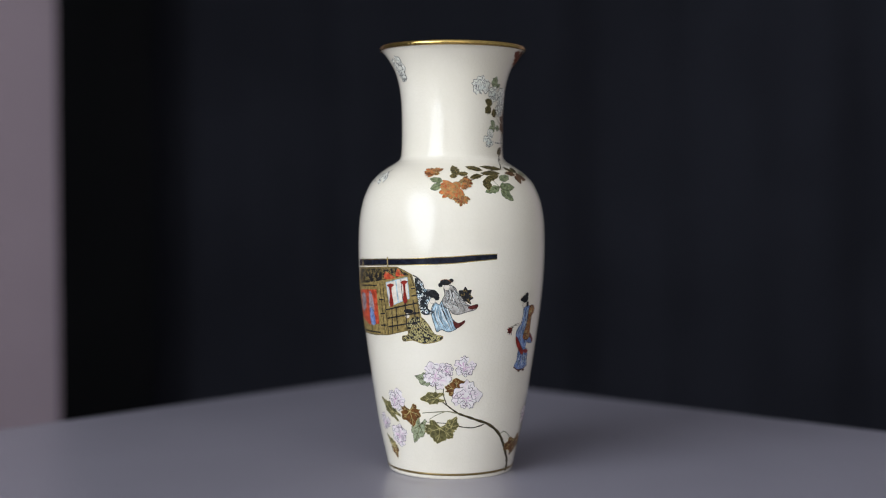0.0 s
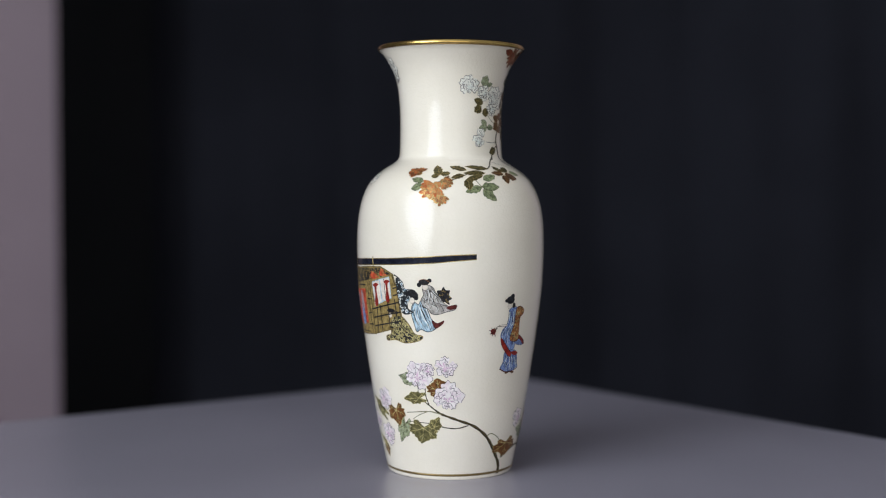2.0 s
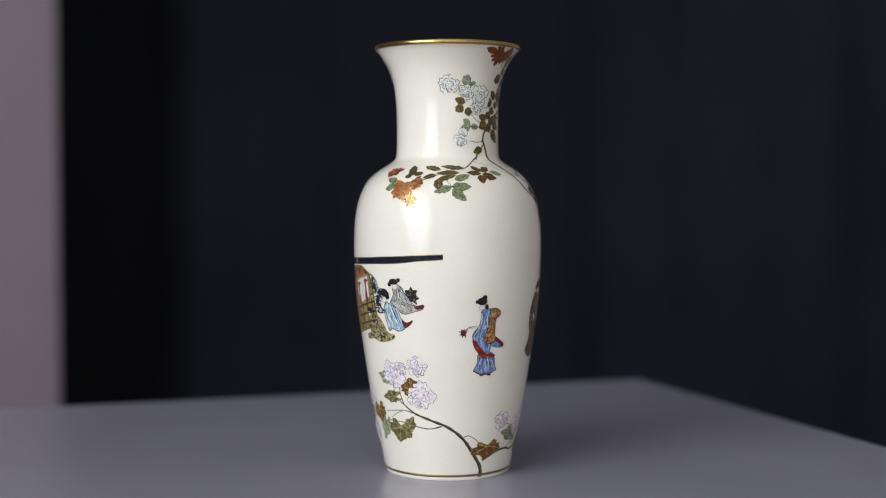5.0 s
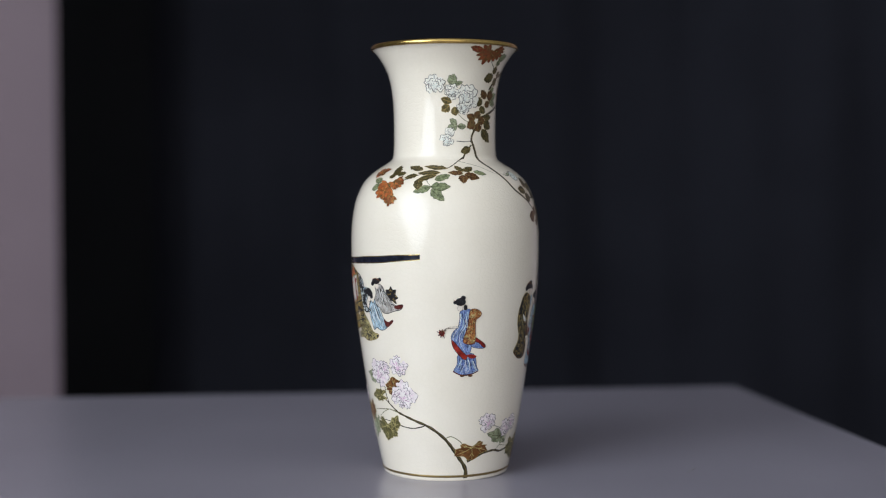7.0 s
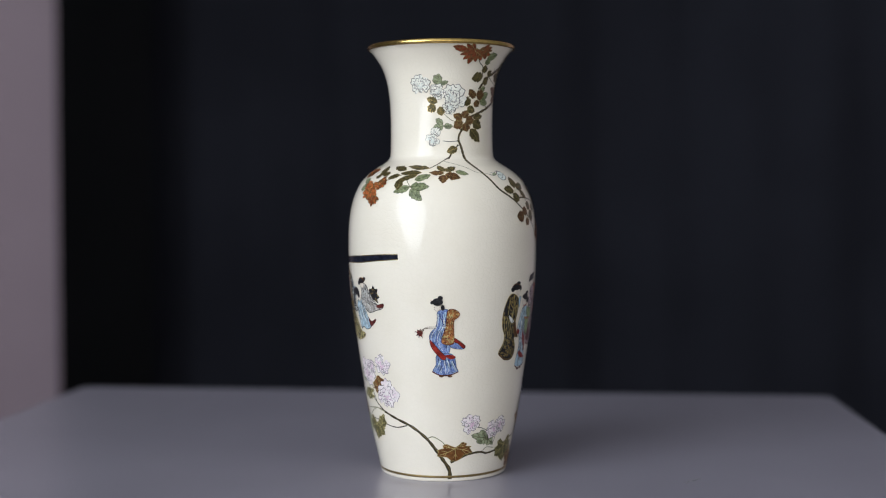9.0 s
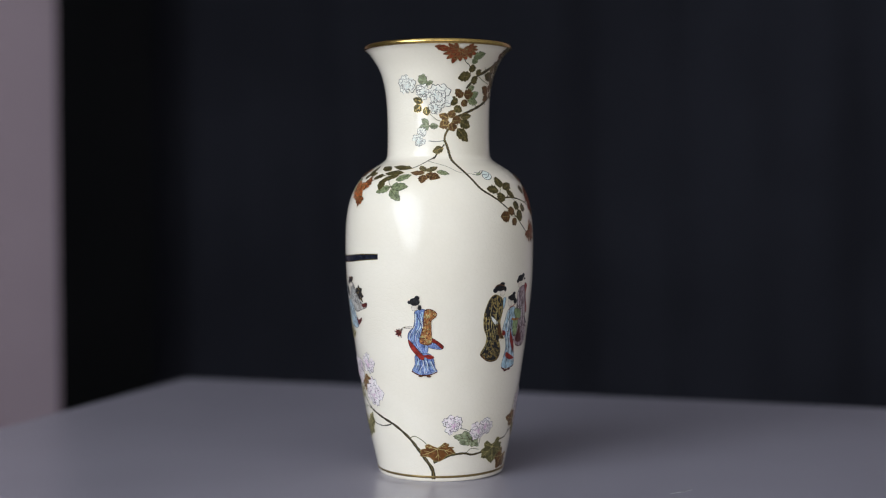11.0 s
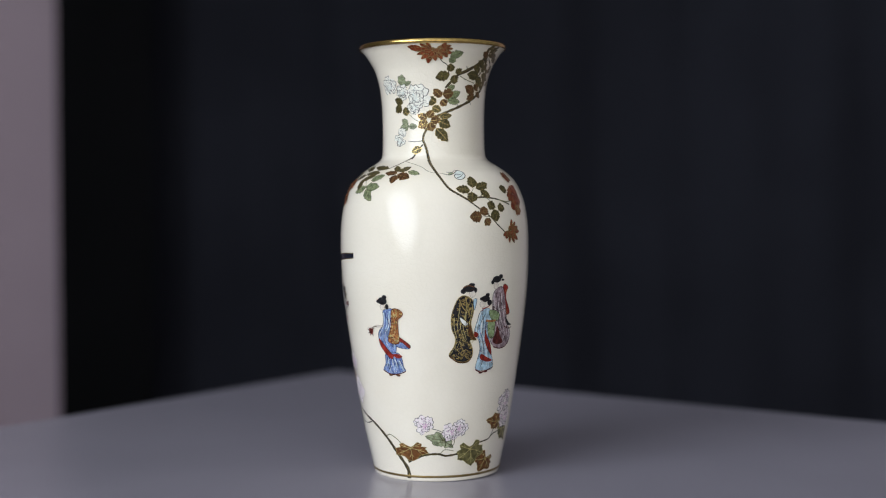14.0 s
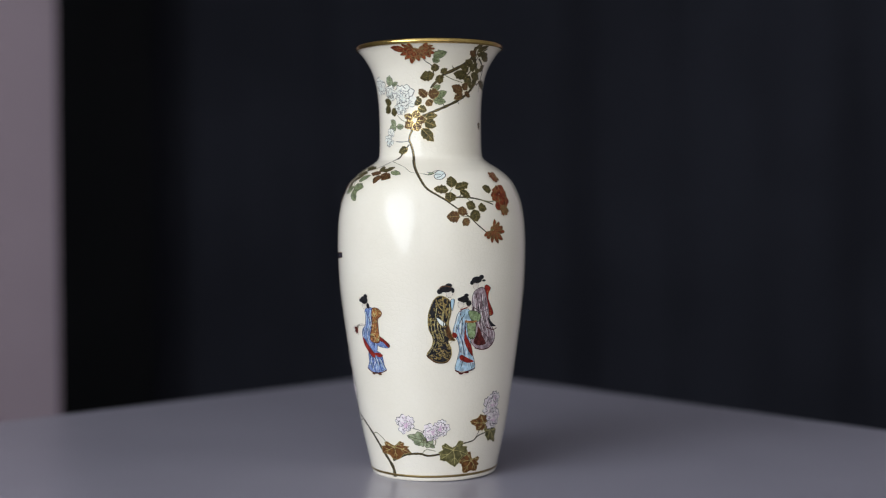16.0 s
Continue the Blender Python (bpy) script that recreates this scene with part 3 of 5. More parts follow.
# rust bloom under the lip
fan_bloom(neck_spray, (-9.6, 311.8), 6.6, RUST, GOLD, -2.3, 1.25)
fan_bloom(neck_spray, (1.7, 313.3), 5.4, RUST, GOLD, -1.0, 1.3)
leaf(neck_spray, (-14.5, 314.5), (-25.8, 316.9), 3.9, RUST)
leaf(neck_spray, (9.4, 309), (19.4, 312.2), 5.0, GREEN, OLIVE)
leaf(neck_spray, (8.4, 307.3), (14.7, 305.7), 3.5, GREEN, OLIVE)
leaf(neck_spray, (46.2, 295.9), (31.5, 296.9), 5.4, OLIVE)
leaf(neck_spray, (46.7, 298.7), (38, 303.1), 4.2, OLIVE)
leaf(neck_spray, (50.3, 295.7), (46.5, 289.6), 5.4, OLIVE)
leaf(neck_spray, (52, 297.4), (65.6, 294.5), 4.6, OLIVE)
leaf(neck_spray, (49.2, 300), (56.3, 304.6), 4.6, OLIVE)
leaf(neck_spray, (57.8, 298.5), (63.5, 300.5), 3.5, OLIVE)
leaf(neck_spray, (42.6, 284.7), (30.3, 287.9), 5.0, BROWN)
leaf(neck_spray, (44, 285.9), (47.1, 290.4), 4.6, BROWN)
leaf(neck_spray, (42.8, 283.2), (33, 279.7), 3.9, BROWN)
leaf(neck_spray, (45.8, 284.4), (53.2, 281.6), 3.1, BROWN)
leaf(neck_spray, (50.2, 314.3), (58.9, 319), 3.5, OLIVE)
leaf(neck_spray, (51.8, 312.1), (65.2, 312.4), 3.5, OLIVE)
leaf(neck_spray, (48.3, 315.9), (50.3, 320.6), 3.5, OLIVE)
leaf(neck_spray, (48.4, 294), (55.8, 287.2), 3.1, OLIVE)
leaf(neck_spray, (73.8, 264.1), (75.9, 259.4), 3.1, OLIVE)
leaf(neck_spray, (64.2, 299.7), (69.2, 304.2), 3.9, OLIVE)
leaf(neck_spray, (66.9, 292.5), (87.5, 288.9), 3.9, OLIVE)
leaf(neck_spray, (50.8, 303), (41.6, 306.7), 3.9, OLIVE)
leaf(neck_spray, (61, 294.6), (57, 289.6), 4.2, OLIVE)
leaf(neck_spray, (58.8, 311.4), (71.7, 308), 3.5, OLIVE)
leaf(neck_spray, (50, 310.7), (42.8, 313.7), 3.5, BROWN)
bloom(neck_spray, (-58.6, 290.5), 6.4, IVORY, INK, ink=0.43, blush=ICE)
bloom(neck_spray, (-40.2, 285.3), 5.4, IVORY, INK, ink=0.43, blush=ICE)
bloom(neck_spray, (-22.1, 281.3), 7.9, IVORY, INK, ink=0.43, blush=ICE)
bloom(neck_spray, (-27, 274.7), 5.0, IVORY, INK, ink=0.43, blush=ICE)
bloom(neck_spray, (-46.3, 251.5), 4.4, IVORY, INK, ink=0.4, blush=ICE, rings=((5, 1.0), (4, 0.6)))
leaf(neck_spray, (-39.6, 254.2), (-46.3, 258.9), 5.4, IVORY, GREY_INK)
leaf(neck_spray, (-41.8, 289.2), (-39.2, 296.2), 5.4, PALE_GREEN, OLIVE)
leaf(neck_spray, (-37.5, 289.5), (-30.2, 291.4), 2.3, PALE_GREEN, OLIVE)
leaf(neck_spray, (-41.3, 277.2), (-51.3, 279.7), 3.9, OLIVE)
leaf(neck_spray, (-43.4, 274.9), (-51, 271.5), 4.6, OLIVE)
leaf(neck_spray, (-38.2, 274), (-36.4, 268.6), 4.6, OLIVE)
leaf(neck_spray, (-34.5, 261.1), (-45, 259.3), 3.9, PALE_GREEN, OLIVE)
leaf(neck_spray, (-35.2, 262.3), (-42.3, 265.5), 3.1, PALE_GREEN, OLIVE)
leaf(neck_spray, (-33.9, 260.7), (-25.2, 260.7), 3.1, PALE_GREEN, OLIVE)
leaf(neck_spray, (-13.5, 265.8), (-22.7, 268.5), 4.2, BROWN)
leaf(neck_spray, (-12.2, 266.6), (-7.2, 271.3), 4.6, BROWN)
leaf(neck_spray, (-13.5, 263.1), (-22.7, 260.3), 5.0, BROWN)
leaf(neck_spray, (-10.3, 263.1), (-7.8, 257.6), 5.0, BROWN)
leaf(neck_spray, (-9.1, 264.6), (0.6, 265.2), 4.6, BROWN)
leaf(neck_spray, (-14.7, 265), (-17.2, 261.1), 3.1, BROWN)
leaf(neck_spray, (0.6, 266.7), (12.6, 268.1), 3.5, OLIVE)
leaf(neck_spray, (-0, 264), (11.2, 260.7), 5.4, OLIVE)
leaf(neck_spray, (-3.3, 258.9), (8.2, 250.8), 5.8, OLIVE)
leaf(neck_spray, (-3.5, 276.8), (-12.4, 279.4), 5.0, OLIVE)
leaf(neck_spray, (-7.3, 273.6), (1.2, 271.4), 4.6, OLIVE)
leaf(neck_spray, (2.1, 280.8), (-5.2, 285.7), 4.6, BROWN)
leaf(neck_spray, (4, 282.4), (14.6, 283.4), 5.4, BROWN)
leaf(neck_spray, (2.3, 278.4), (7.3, 275), 4.6, BROWN)
leaf(neck_spray, (9.2, 278.6), (21.8, 277.4), 3.9, GREEN, OLIVE)
leaf(neck_spray, (11.1, 281), (22.5, 284.1), 4.2, GREEN, OLIVE)
leaf(neck_spray, (9.2, 285.6), (16.1, 288.2), 3.1, GREEN, OLIVE)
leaf(neck_spray, (11.5, 298.3), (10.5, 303.4), 4.2, OLIVE)
leaf(neck_spray, (10, 296.2), (-2.9, 293.9), 5.4, OLIVE)
leaf(neck_spray, (15.8, 295.7), (15.8, 290.1), 4.6, OLIVE)
leaf(neck_spray, (16.7, 297.3), (22.5, 300), 3.1, OLIVE)
leaf(neck_spray, (-19.7, 245.5), (-30, 243.1), 4.2, OLIVE)

# spray with orange blooms on the shoulder
shoulder_spray = stems('painted_branch', 'thin branch with orange blooms and leaves round the shoulder', [
    ([(-24.5, 244), (-28.4, 239.6), (-35.7, 235.2), (-46.5, 226.2), (-58.6, 223.5), (-67.5, 218.7), (-76.2, 214.4), (-87.4, 212.1)], 1.0, 0.6, STEM),
    ([(-35.1, 235.2), (-25.4, 231.6), (-16.5, 227.1), (-9.3, 221), (0.5, 219.4)], 0.5, 0.35, PALE_STEM),
    ([(-58.3, 222.8), (-61.4, 215.2), (-57.2, 208.1), (-54, 204.7)], 0.5, 0.4, PALE_STEM),
])
leaf(shoulder_spray, (-35.1, 220.1), (-45.2, 220.8), 3.9, BROWN)
leaf(shoulder_spray, (-34.6, 222), (-40.1, 228.4), 3.9, OLIVE)
leaf(shoulder_spray, (-33.7, 222), (-25.9, 227), 4.2, OLIVE)
leaf(shoulder_spray, (-33.8, 219), (-24.8, 215.6), 5.8, BROWN)
leaf(shoulder_spray, (-35.5, 218.4), (-36, 211.6), 4.6, BROWN)
leaf(shoulder_spray, (-25.9, 222), (-17.8, 219.1), 3.5, GREEN, OLIVE)
fan_bloom(shoulder_spray, (-104.6, 221.7), 4.9, ORANGE, GOLD, 2.5, 1.3, RUST, 1.5)
fan_bloom(shoulder_spray, (-90.2, 207), 8.6, ORANGE, GOLD, -2.25, 1.0, None, 1.25, 26)
fan_bloom(shoulder_spray, (-81.9, 211.8), 4.8, RUST, GOLD, -0.2, 1.0, ORANGE, 1.3)
fan_bloom(shoulder_spray, (-84.6, 199.8), 5.0, RUST, GOLD, -1.7, 1.0, ORANGE, 1.2)
leaf(shoulder_spray, (-97.1, 212.7), (-105.2, 214.8), 3.9, GREEN, OLIVE)
leaf(shoulder_spray, (-97.3, 209.9), (-103.7, 206.9), 4.2, GREEN, OLIVE)
leaf(shoulder_spray, (-86.4, 218.6), (-90.1, 228.8), 5.0, OLIVE)
leaf(shoulder_spray, (-85.6, 219.2), (-79.1, 220.4), 3.9, OLIVE)
leaf(shoulder_spray, (-86.9, 217.5), (-91.8, 217.5), 3.5, OLIVE)
leaf(shoulder_spray, (-66, 223.9), (-78.4, 228.1), 4.6, OLIVE)
leaf(shoulder_spray, (-68.9, 218.8), (-76.9, 215.8), 3.5, OLIVE)
leaf(shoulder_spray, (-46.4, 225.8), (-64.9, 228.3), 3.9, OLIVE)
leaf(shoulder_spray, (-52, 220.8), (-67.4, 220.6), 3.9, OLIVE)
leaf(shoulder_spray, (-66.7, 214.9), (-66.1, 206.9), 5.0, OLIVE)
leaf(shoulder_spray, (-54.7, 218.4), (-67, 213.8), 3.5, OLIVE)
leaf(shoulder_spray, (-55.1, 214), (-45.3, 218), 4.6, GREEN, OLIVE)
leaf(shoulder_spray, (-57.1, 208.7), (-45.9, 208.4), 5.0, GREEN, OLIVE)
leaf(shoulder_spray, (-57.7, 208.3), (-67.7, 204.8), 4.2, GREEN, OLIVE)
leaf(shoulder_spray, (-57, 206.1), (-49.8, 199), 5.0, GREEN, OLIVE)

# bare bud drawn in grey line
bud = Painting(0.11)
bud.fill([(8.2, 216.2), (9.0, 219.8), (12.0, 222.2), (15.4, 220.8), (16.2, 217.2), (13.6, 214.2), (10.2, 214.0)], ICE, 3)
bud.stroke([(0.5, 219), (4.6, 217.8), (8.3, 219.6), (11.5, 222.2), (15.0, 221.0), (16.2, 217.2), (13.4, 214), (9.5, 213.9), (8.0, 216.7), (9.8, 218.6), (13.1, 218.0)], 0.55, 0.45, INK)
bud.stroke([(2.9, 220.8), (6.3, 220.1), (8.9, 222), (12.4, 222.9)], 0.5, 0.35, GREY_INK)
bud.stroke([(9.6, 215.2), (12.4, 216.2), (15.2, 219.2)], 0.5, 0.3, INK)
bud.fill([(3.4, 218.4), (6.0, 220.8), (8.4, 219.8), (6.4, 218.0)], PALE_GREEN, 2)
bud.done('painted_bud', vase, 'flower bud drawn in grey line')

# branch with rust blooms falling from the shoulder
falling_spray = stems('painted_branch', 'dark branch with olive leaves and rust blooms down the shoulder', [
    ([(-11.6, 236.6), (-7.3, 226.3), (-2, 215.1), (2.9, 206.8), (9.3, 201.8), (16.1, 197.7), (20.8, 199.7), (27.3, 199.8), (36.5, 198.2), (46.2, 194.6)], 2.1, 0.8, STEM),
    ([(14.3, 198.1), (21.6, 191.9), (28.8, 186.1), (33.3, 181.1), (39.4, 175.6)], 1.1, 0.8, STEM),
    ([(23.3, 200.2), (24.9, 203.9), (23.2, 208.1)], 0.6, 0.4, STEM),
    ([(14.6, 199.0), (17.0, 203.0), (19.4, 206.4)], 0.6, 0.4, PALE_STEM),
    ([(28.8, 186.1), (26.4, 186.6), (23.4, 187.0)], 0.6, 0.4, PALE_STEM),
    ([(27.3, 199.8), (30.6, 196.4), (33.4, 192.6)], 0.6, 0.4, PALE_STEM),
    ([(36.5, 198.2), (44.0, 196.6), (51.0, 198.0)], 0.9, 0.6, PALE_STEM),
])
leaf(falling_spray, (18.9, 207.2), (19.7, 215.6), 5.8, OLIVE)
leaf(falling_spray, (16.5, 205.1), (8.3, 206.3), 5.0, OLIVE)
leaf(falling_spray, (21.4, 206.4), (30.3, 209.9), 5.0, OLIVE)
leaf(falling_spray, (18.2, 203.4), (17.1, 197.3), 5.8, OLIVE)
leaf(falling_spray, (24.2, 204.7), (29.7, 200.6), 4.2, OLIVE)
leaf(falling_spray, (22.4, 186.5), (15.3, 186.5), 5.8, BROWN)
leaf(falling_spray, (24.2, 187.3), (24.5, 193), 5.8, BROWN)
leaf(falling_spray, (25.2, 185.3), (27.1, 180.7), 5.0, BROWN)
leaf(falling_spray, (32.6, 192.6), (27.6, 195.4), 5.0, OLIVE)
leaf(falling_spray, (31.7, 191.1), (33.1, 183.8), 5.8, OLIVE)
leaf(falling_spray, (35, 193.4), (40.1, 191.5), 4.6, OLIVE)
leaf(falling_spray, (47.1, 204.8), (41.2, 206.9), 4.6, OLIVE)
bloom(falling_spray, (54.6, 199.6), 9.0, RUST, GOLD, ink=0.36, lean=2.2)
fan_bloom(falling_spray, (57, 215.7), 5.0, RUST, GOLD, 2.6, 1.0, None, 1.2)
fan_bloom(falling_spray, (46.2, 175.1), 6.6, RUST, GOLD, -0.7, 1.15, None, 2.0)
fan_bloom(falling_spray, (55.2, 191), 4.2, RUST, GOLD, -1.5, 1.0, None, 1.2)

# white peony drawn in ink, left of the neck spray
ink_peony = stems('painted_branch', 'thin twig of a white peony drawn in ink', [
    ([(-149.8, 299.6), (-146, 295.3), (-153.8, 292.9)], 0.4, 0.3, GREY_INK),
])
bloom(ink_peony, (-152.8, 305.8), 7.7, IVORY, INK, ink=0.62)
bloom(ink_peony, (-150.3, 297.6), 4.2, IVORY, INK, ink=0.62)
ink_bud = stems('painted_branch', 'thin twig of a white bud on the shoulder', [
    ([(-160.5, 212.6), (-175.8, 218.5), (-156.2, 220.3), (-147.8, 224.8)], 0.5, 0.4, INK),
])
bloom(ink_bud, (-150.5, 216.4), 5.6, IVORY, INK, ink=0.7, rings=((5, 1.0), (3, 0.6)))
leaf(ink_bud, (-175.1, 226.5), (-174.9, 232.7), 3.5, RUST)

# hibiscus spray above the foot
low_spray = stems('painted_branch', 'curved stem of pink blooms and lobed leaves above the foot', [
    ([(-31.3, 3.3), (-32, 10.6), (-38.9, 20.1), (-47.2, 30.9), (-54.5, 37.5), (-62.4, 42.3), (-70.7, 45.3), (-84.7, 50.3)], 2.7, 1.5, STEM),
    ([(-84.7, 50.3), (-90.1, 54), (-94.2, 57.2), (-99, 60.4)], 1.2, 0.7, STEM),
    ([(-64.4, 42), (-72.6, 40), (-79.7, 40.3), (-86.7, 41.7)], 0.8, 0.7, STEM),
    ([(-85.1, 50.3), (-92.2, 51.9), (-100.5, 51.4), (-111.4, 50.1)], 0.9, 0.5, PALE_STEM),
    ([(-94.2, 51.9), (-100.6, 49.3), (-106.3, 45.8)], 0.6, 0.4, PALE_STEM),
    ([(-93.4, 57.2), (-95.3, 62.9), (-95.6, 70.2)], 0.8, 0.6, STEM),
    ([(-101, 61.1), (-100.8, 66.8), (-101.1, 70.8)], 0.5, 0.4, STEM),
    ([(-93.5, 43.3), (-100.8, 43.6), (-109.1, 43.7)], 0.6, 0.5, STEM),
    ([(-48.5, 33.5), (-44.3, 34.7), (-38.2, 31.5), (-34.2, 27.5)], 0.7, 0.6, PALE_STEM),
])
lobed_leaf(low_spray, (-105.7, 73.9), (-114.6, 76.3), 9.2, PALE_GREEN, OLIVE)
lobed_leaf(low_spray, (-100.6, 61.5), (-111.9, 60.3), 9.2, MOSS)
lobed_leaf(low_spray, (-121.7, 50.6), (-119.8, 41.3), 16.9, RUSSET)
lobed_leaf(low_spray, (-98.7, 39.5), (-100.9, 29), 22.3, MOSS)
lobed_leaf(low_spray, (-90.1, 40.5), (-86.8, 47.4), 8.5, MOSS)
lobed_leaf(low_spray, (-114.4, 40.9), (-119.3, 29.2), 10.8, PALE_GREEN, OLIVE)
lobed_leaf(low_spray, (-85.8, 67.7), (-87.1, 75.4), 17.7, RUSSET)
lobed_leaf(low_spray, (-137.9, 48.2), (-150, 56.6), 9.2, MOSS)
lobed_leaf(low_spray, (-144.1, 22.2), (-141.8, 15.3), 8.5, RUSSET)
lobed_leaf(low_spray, (-144.5, 23.5), (-151.2, 29.3), 5.4, MOSS)
bloom(low_spray, (-99.7, 77.7), 9.2, PINK, MAUVE, blush=BLUSH, ink=0.36)
bloom(low_spray, (-81.2, 85), 7.3, PINK, MAUVE, blush=BLUSH, ink=0.36)
bloom(low_spray, (-79.8, 63.6), 9.6, PINK, MAUVE, blush=BLUSH, ink=0.36)
bloom(low_spray, (-133.3, 58.5), 7.3, PINK, MAUVE, blush=BLUSH, ink=0.36)
bloom(low_spray, (-151.3, 40.2), 5.8, PINK, MAUVE, blush=BLUSH, ink=0.36)
bloom(low_spray, (-135.5, 32.6), 7.7, PINK, MAUVE, blush=BLUSH, ink=0.36)
bloom(low_spray, (-93.1, 82.2), 4.6, PINK, MAUVE, blush=BLUSH, ink=0.36)
lobed_leaf(low_spray, (-27.6, 25.9), (-26.8, 17.9), 23.9, RUSSET)

# second hibiscus stem
low_spray_b = stems('painted_branch', 'low stem of pale pink blooms and olive leaves', [
    ([(-30.8, 15.7), (-23.9, 18.4), (-16.7, 21.1), (-5.8, 22), (1.1, 20.5), (10.9, 21.7)], 1.9, 1.4, STEM),
    ([(20.9, 26), (28.9, 28.5), (37.4, 29.9), (42.3, 33.2), (50.4, 34.8)], 1.1, 0.8, STEM),
    ([(39.4, 31), (41.9, 35.7), (43.5, 39.3)], 0.6, 0.4, STEM),
    ([(-3.5, 22.5), (-0.1, 25.1), (7.2, 23.9)], 0.5, 0.5, PALE_STEM),
    ([(2.2, 26.8), (6.7, 28.9), (7.1, 33.1)], 0.6, 0.5, PALE_STEM),
    ([(-10.2, 40.6), (-5.8, 39.5), (-1.5, 37.6)], 0.5, 0.4, GREY_INK),
])
lobed_leaf(low_spray_b, (-1.7, 32.2), (-13.3, 34.7), 10.0, PALE_GREEN, OLIVE)
lobed_leaf(low_spray_b, (0, 31), (5.3, 27.2), 6.9, PALE_GREEN, OLIVE)
lobed_leaf(low_spray_b, (21, 24.4), (23, 13.3), 20.8, MOSS)
lobed_leaf(low_spray_b, (37.7, 15.6), (32.2, 7.6), 17.7, RUSSET)
lobed_leaf(low_spray_b, (46.5, 41.9), (36, 43.7), 11.6, RUSSET)
lobed_leaf(low_spray_b, (53.5, 35.7), (61.9, 27.1), 10.8, MOSS)
bloom(low_spray_b, (-16.7, 43.9), 6.5, PINK, INK, blush=BLUSH, ink=0.36)
bloom(low_spray_b, (4.6, 38.8), 6.6, PINK, INK, blush=BLUSH, ink=0.36, lean=5.0)
bloom(low_spray_b, (11.4, 41.0), 5.6, PINK, INK, blush=BLUSH, ink=0.36, lean=4.0)
bloom(low_spray_b, (51.7, 55.6), 7.7, PINK, INK, blush=BLUSH, ink=0.42)
bloom(low_spray_b, (55.5, 44.1), 6.9, PINK, INK, blush=BLUSH, ink=0.42)
bloom(low_spray_b, (55.3, 59.7), 4.6, PINK, INK, blush=BLUSH, ink=0.42)

# black beam over the painted palanquin
beam = Painting(0.08)
beam.fill([(-63, 161.7), (-77.1, 161.2), (-90.2, 160.1), (-103.3, 159.3), (-117.3, 158.2), (-134.1, 157.4), (-152.1, 156.3), (-167.7, 155.5), (-168.6, 151), (-152.4, 151.9), (-134.2, 153.1), (-117.4, 154), (-103.3, 154.7), (-90.2, 155.5), (-77.1, 157), (-63, 158.3)], NAVY, 0)
beam.stroke([(-63, 161.7), (-77.1, 161.2), (-90.2, 160.1), (-103.3, 159.3), (-117.3, 158.2), (-134.1, 157.4), (-152.1, 156.3), (-167.7, 155.5)], 0.5, 0.6, GOLD)
beam.stroke([(-168.6, 151), (-152.4, 151.9), (-134.2, 153.1), (-117.4, 154), (-103.3, 154.7), (-90.2, 155.5), (-77.1, 157), (-63, 158.3)], 0.6, 0.5, GOLD)
beam.up(); beam.stroke([(-131.2, 159), (-131.3, 155.9), (-130.9, 152)], 1.1, 1.1, KHAKI)
beam.stroke([(-158.6, 157.2), (-158.8, 154), (-159.2, 149.9)], 1.1, 1.1, KHAKI)
beam.done('painted_beam', vase, 'black beam edged with gold line')

# palanquin
pal = Painting(0.10)
pal.fill([(-166.6, 149.5), (-145.2, 151), (-134.2, 151.9), (-124, 152.3), (-119, 150.1), (-114.2, 147.5), (-112.2, 139.8), (-110.4, 128.2), (-108.7, 116.5), (-109.7, 111.7), (-118.8, 108.5), (-133.8, 104.4), (-147.3, 103.2), (-167.5, 102.8), (-175.7, 106.5), (-175.8, 121.8), (-176, 136.3)], KHAKI, 0)
roof = [(-166.8, 148.7), (-145.3, 150.2), (-124.1, 151.5), (-116, 147.5), (-125.5, 144.8), (-137.1, 142.4), (-149.5, 140.1), (-168, 138.1)]
pal.fill(roof, INK, 0)
pal.fill([(-134.6, 143.3), (-132.9, 148.8), (-129.7, 147.4), (-125.5, 144.8)], SCARLET, 2)
pal.fill([(-125.4, 146), (-123.3, 151.5), (-120.6, 147.7), (-119, 146.6)], SCARLET, 2)
scatter(pal, roof, KHAKI, 105, 1.2, 3)
pal.fill([(-132.8, 141), (-117.2, 145.5), (-116.2, 131.1), (-130.8, 124.9)], SKIN, 0)
pal.stroke([(-125.1, 142.9), (-123.9, 128.1)], 1.0, 1.0, SKY_BLUE)
pal.stroke([(-121.5, 143.8), (-120.6, 129.4)], 0.5, 0.5, GREY_INK)
pal.stroke([(-131.1, 137.9), (-128.4, 126.2)], 0.8, 0.8, SKY_BLUE)
pal.outline([(-132.8, 141), (-117.2, 145.5), (-116.2, 131.1), (-130.8, 124.9)], 0.6, SKY_BLUE, 0)
pal.fill([(-168, 133.6), (-142.1, 135.7), (-142.3, 111.3), (-155.7, 109.7), (-170.6, 114)], SCARLET, 0)
pal.fill([(-151.3, 133.6), (-147.7, 132.6), (-146.1, 122.3), (-148.8, 116), (-152.5, 117.3), (-152.6, 123.8)], LILAC, 2)
pal.fill([(-152.3, 121.8), (-147.8, 120.9), (-146.3, 111), (-152.7, 110.4)], BLUE, 2)
pal.fill([(-165.3, 130.9), (-157.1, 131.5), (-158.2, 121.3), (-166.8, 118.5)], LILAC, 2)
pal.fill([(-132.4, 139), (-129.1, 140.8), (-126.1, 139.7), (-128.4, 138.1), (-128.3, 132.6), (-127.5, 126.3), (-130, 124.2), (-131, 127.3), (-130, 133.3), (-130.6, 138)], RED, 2)
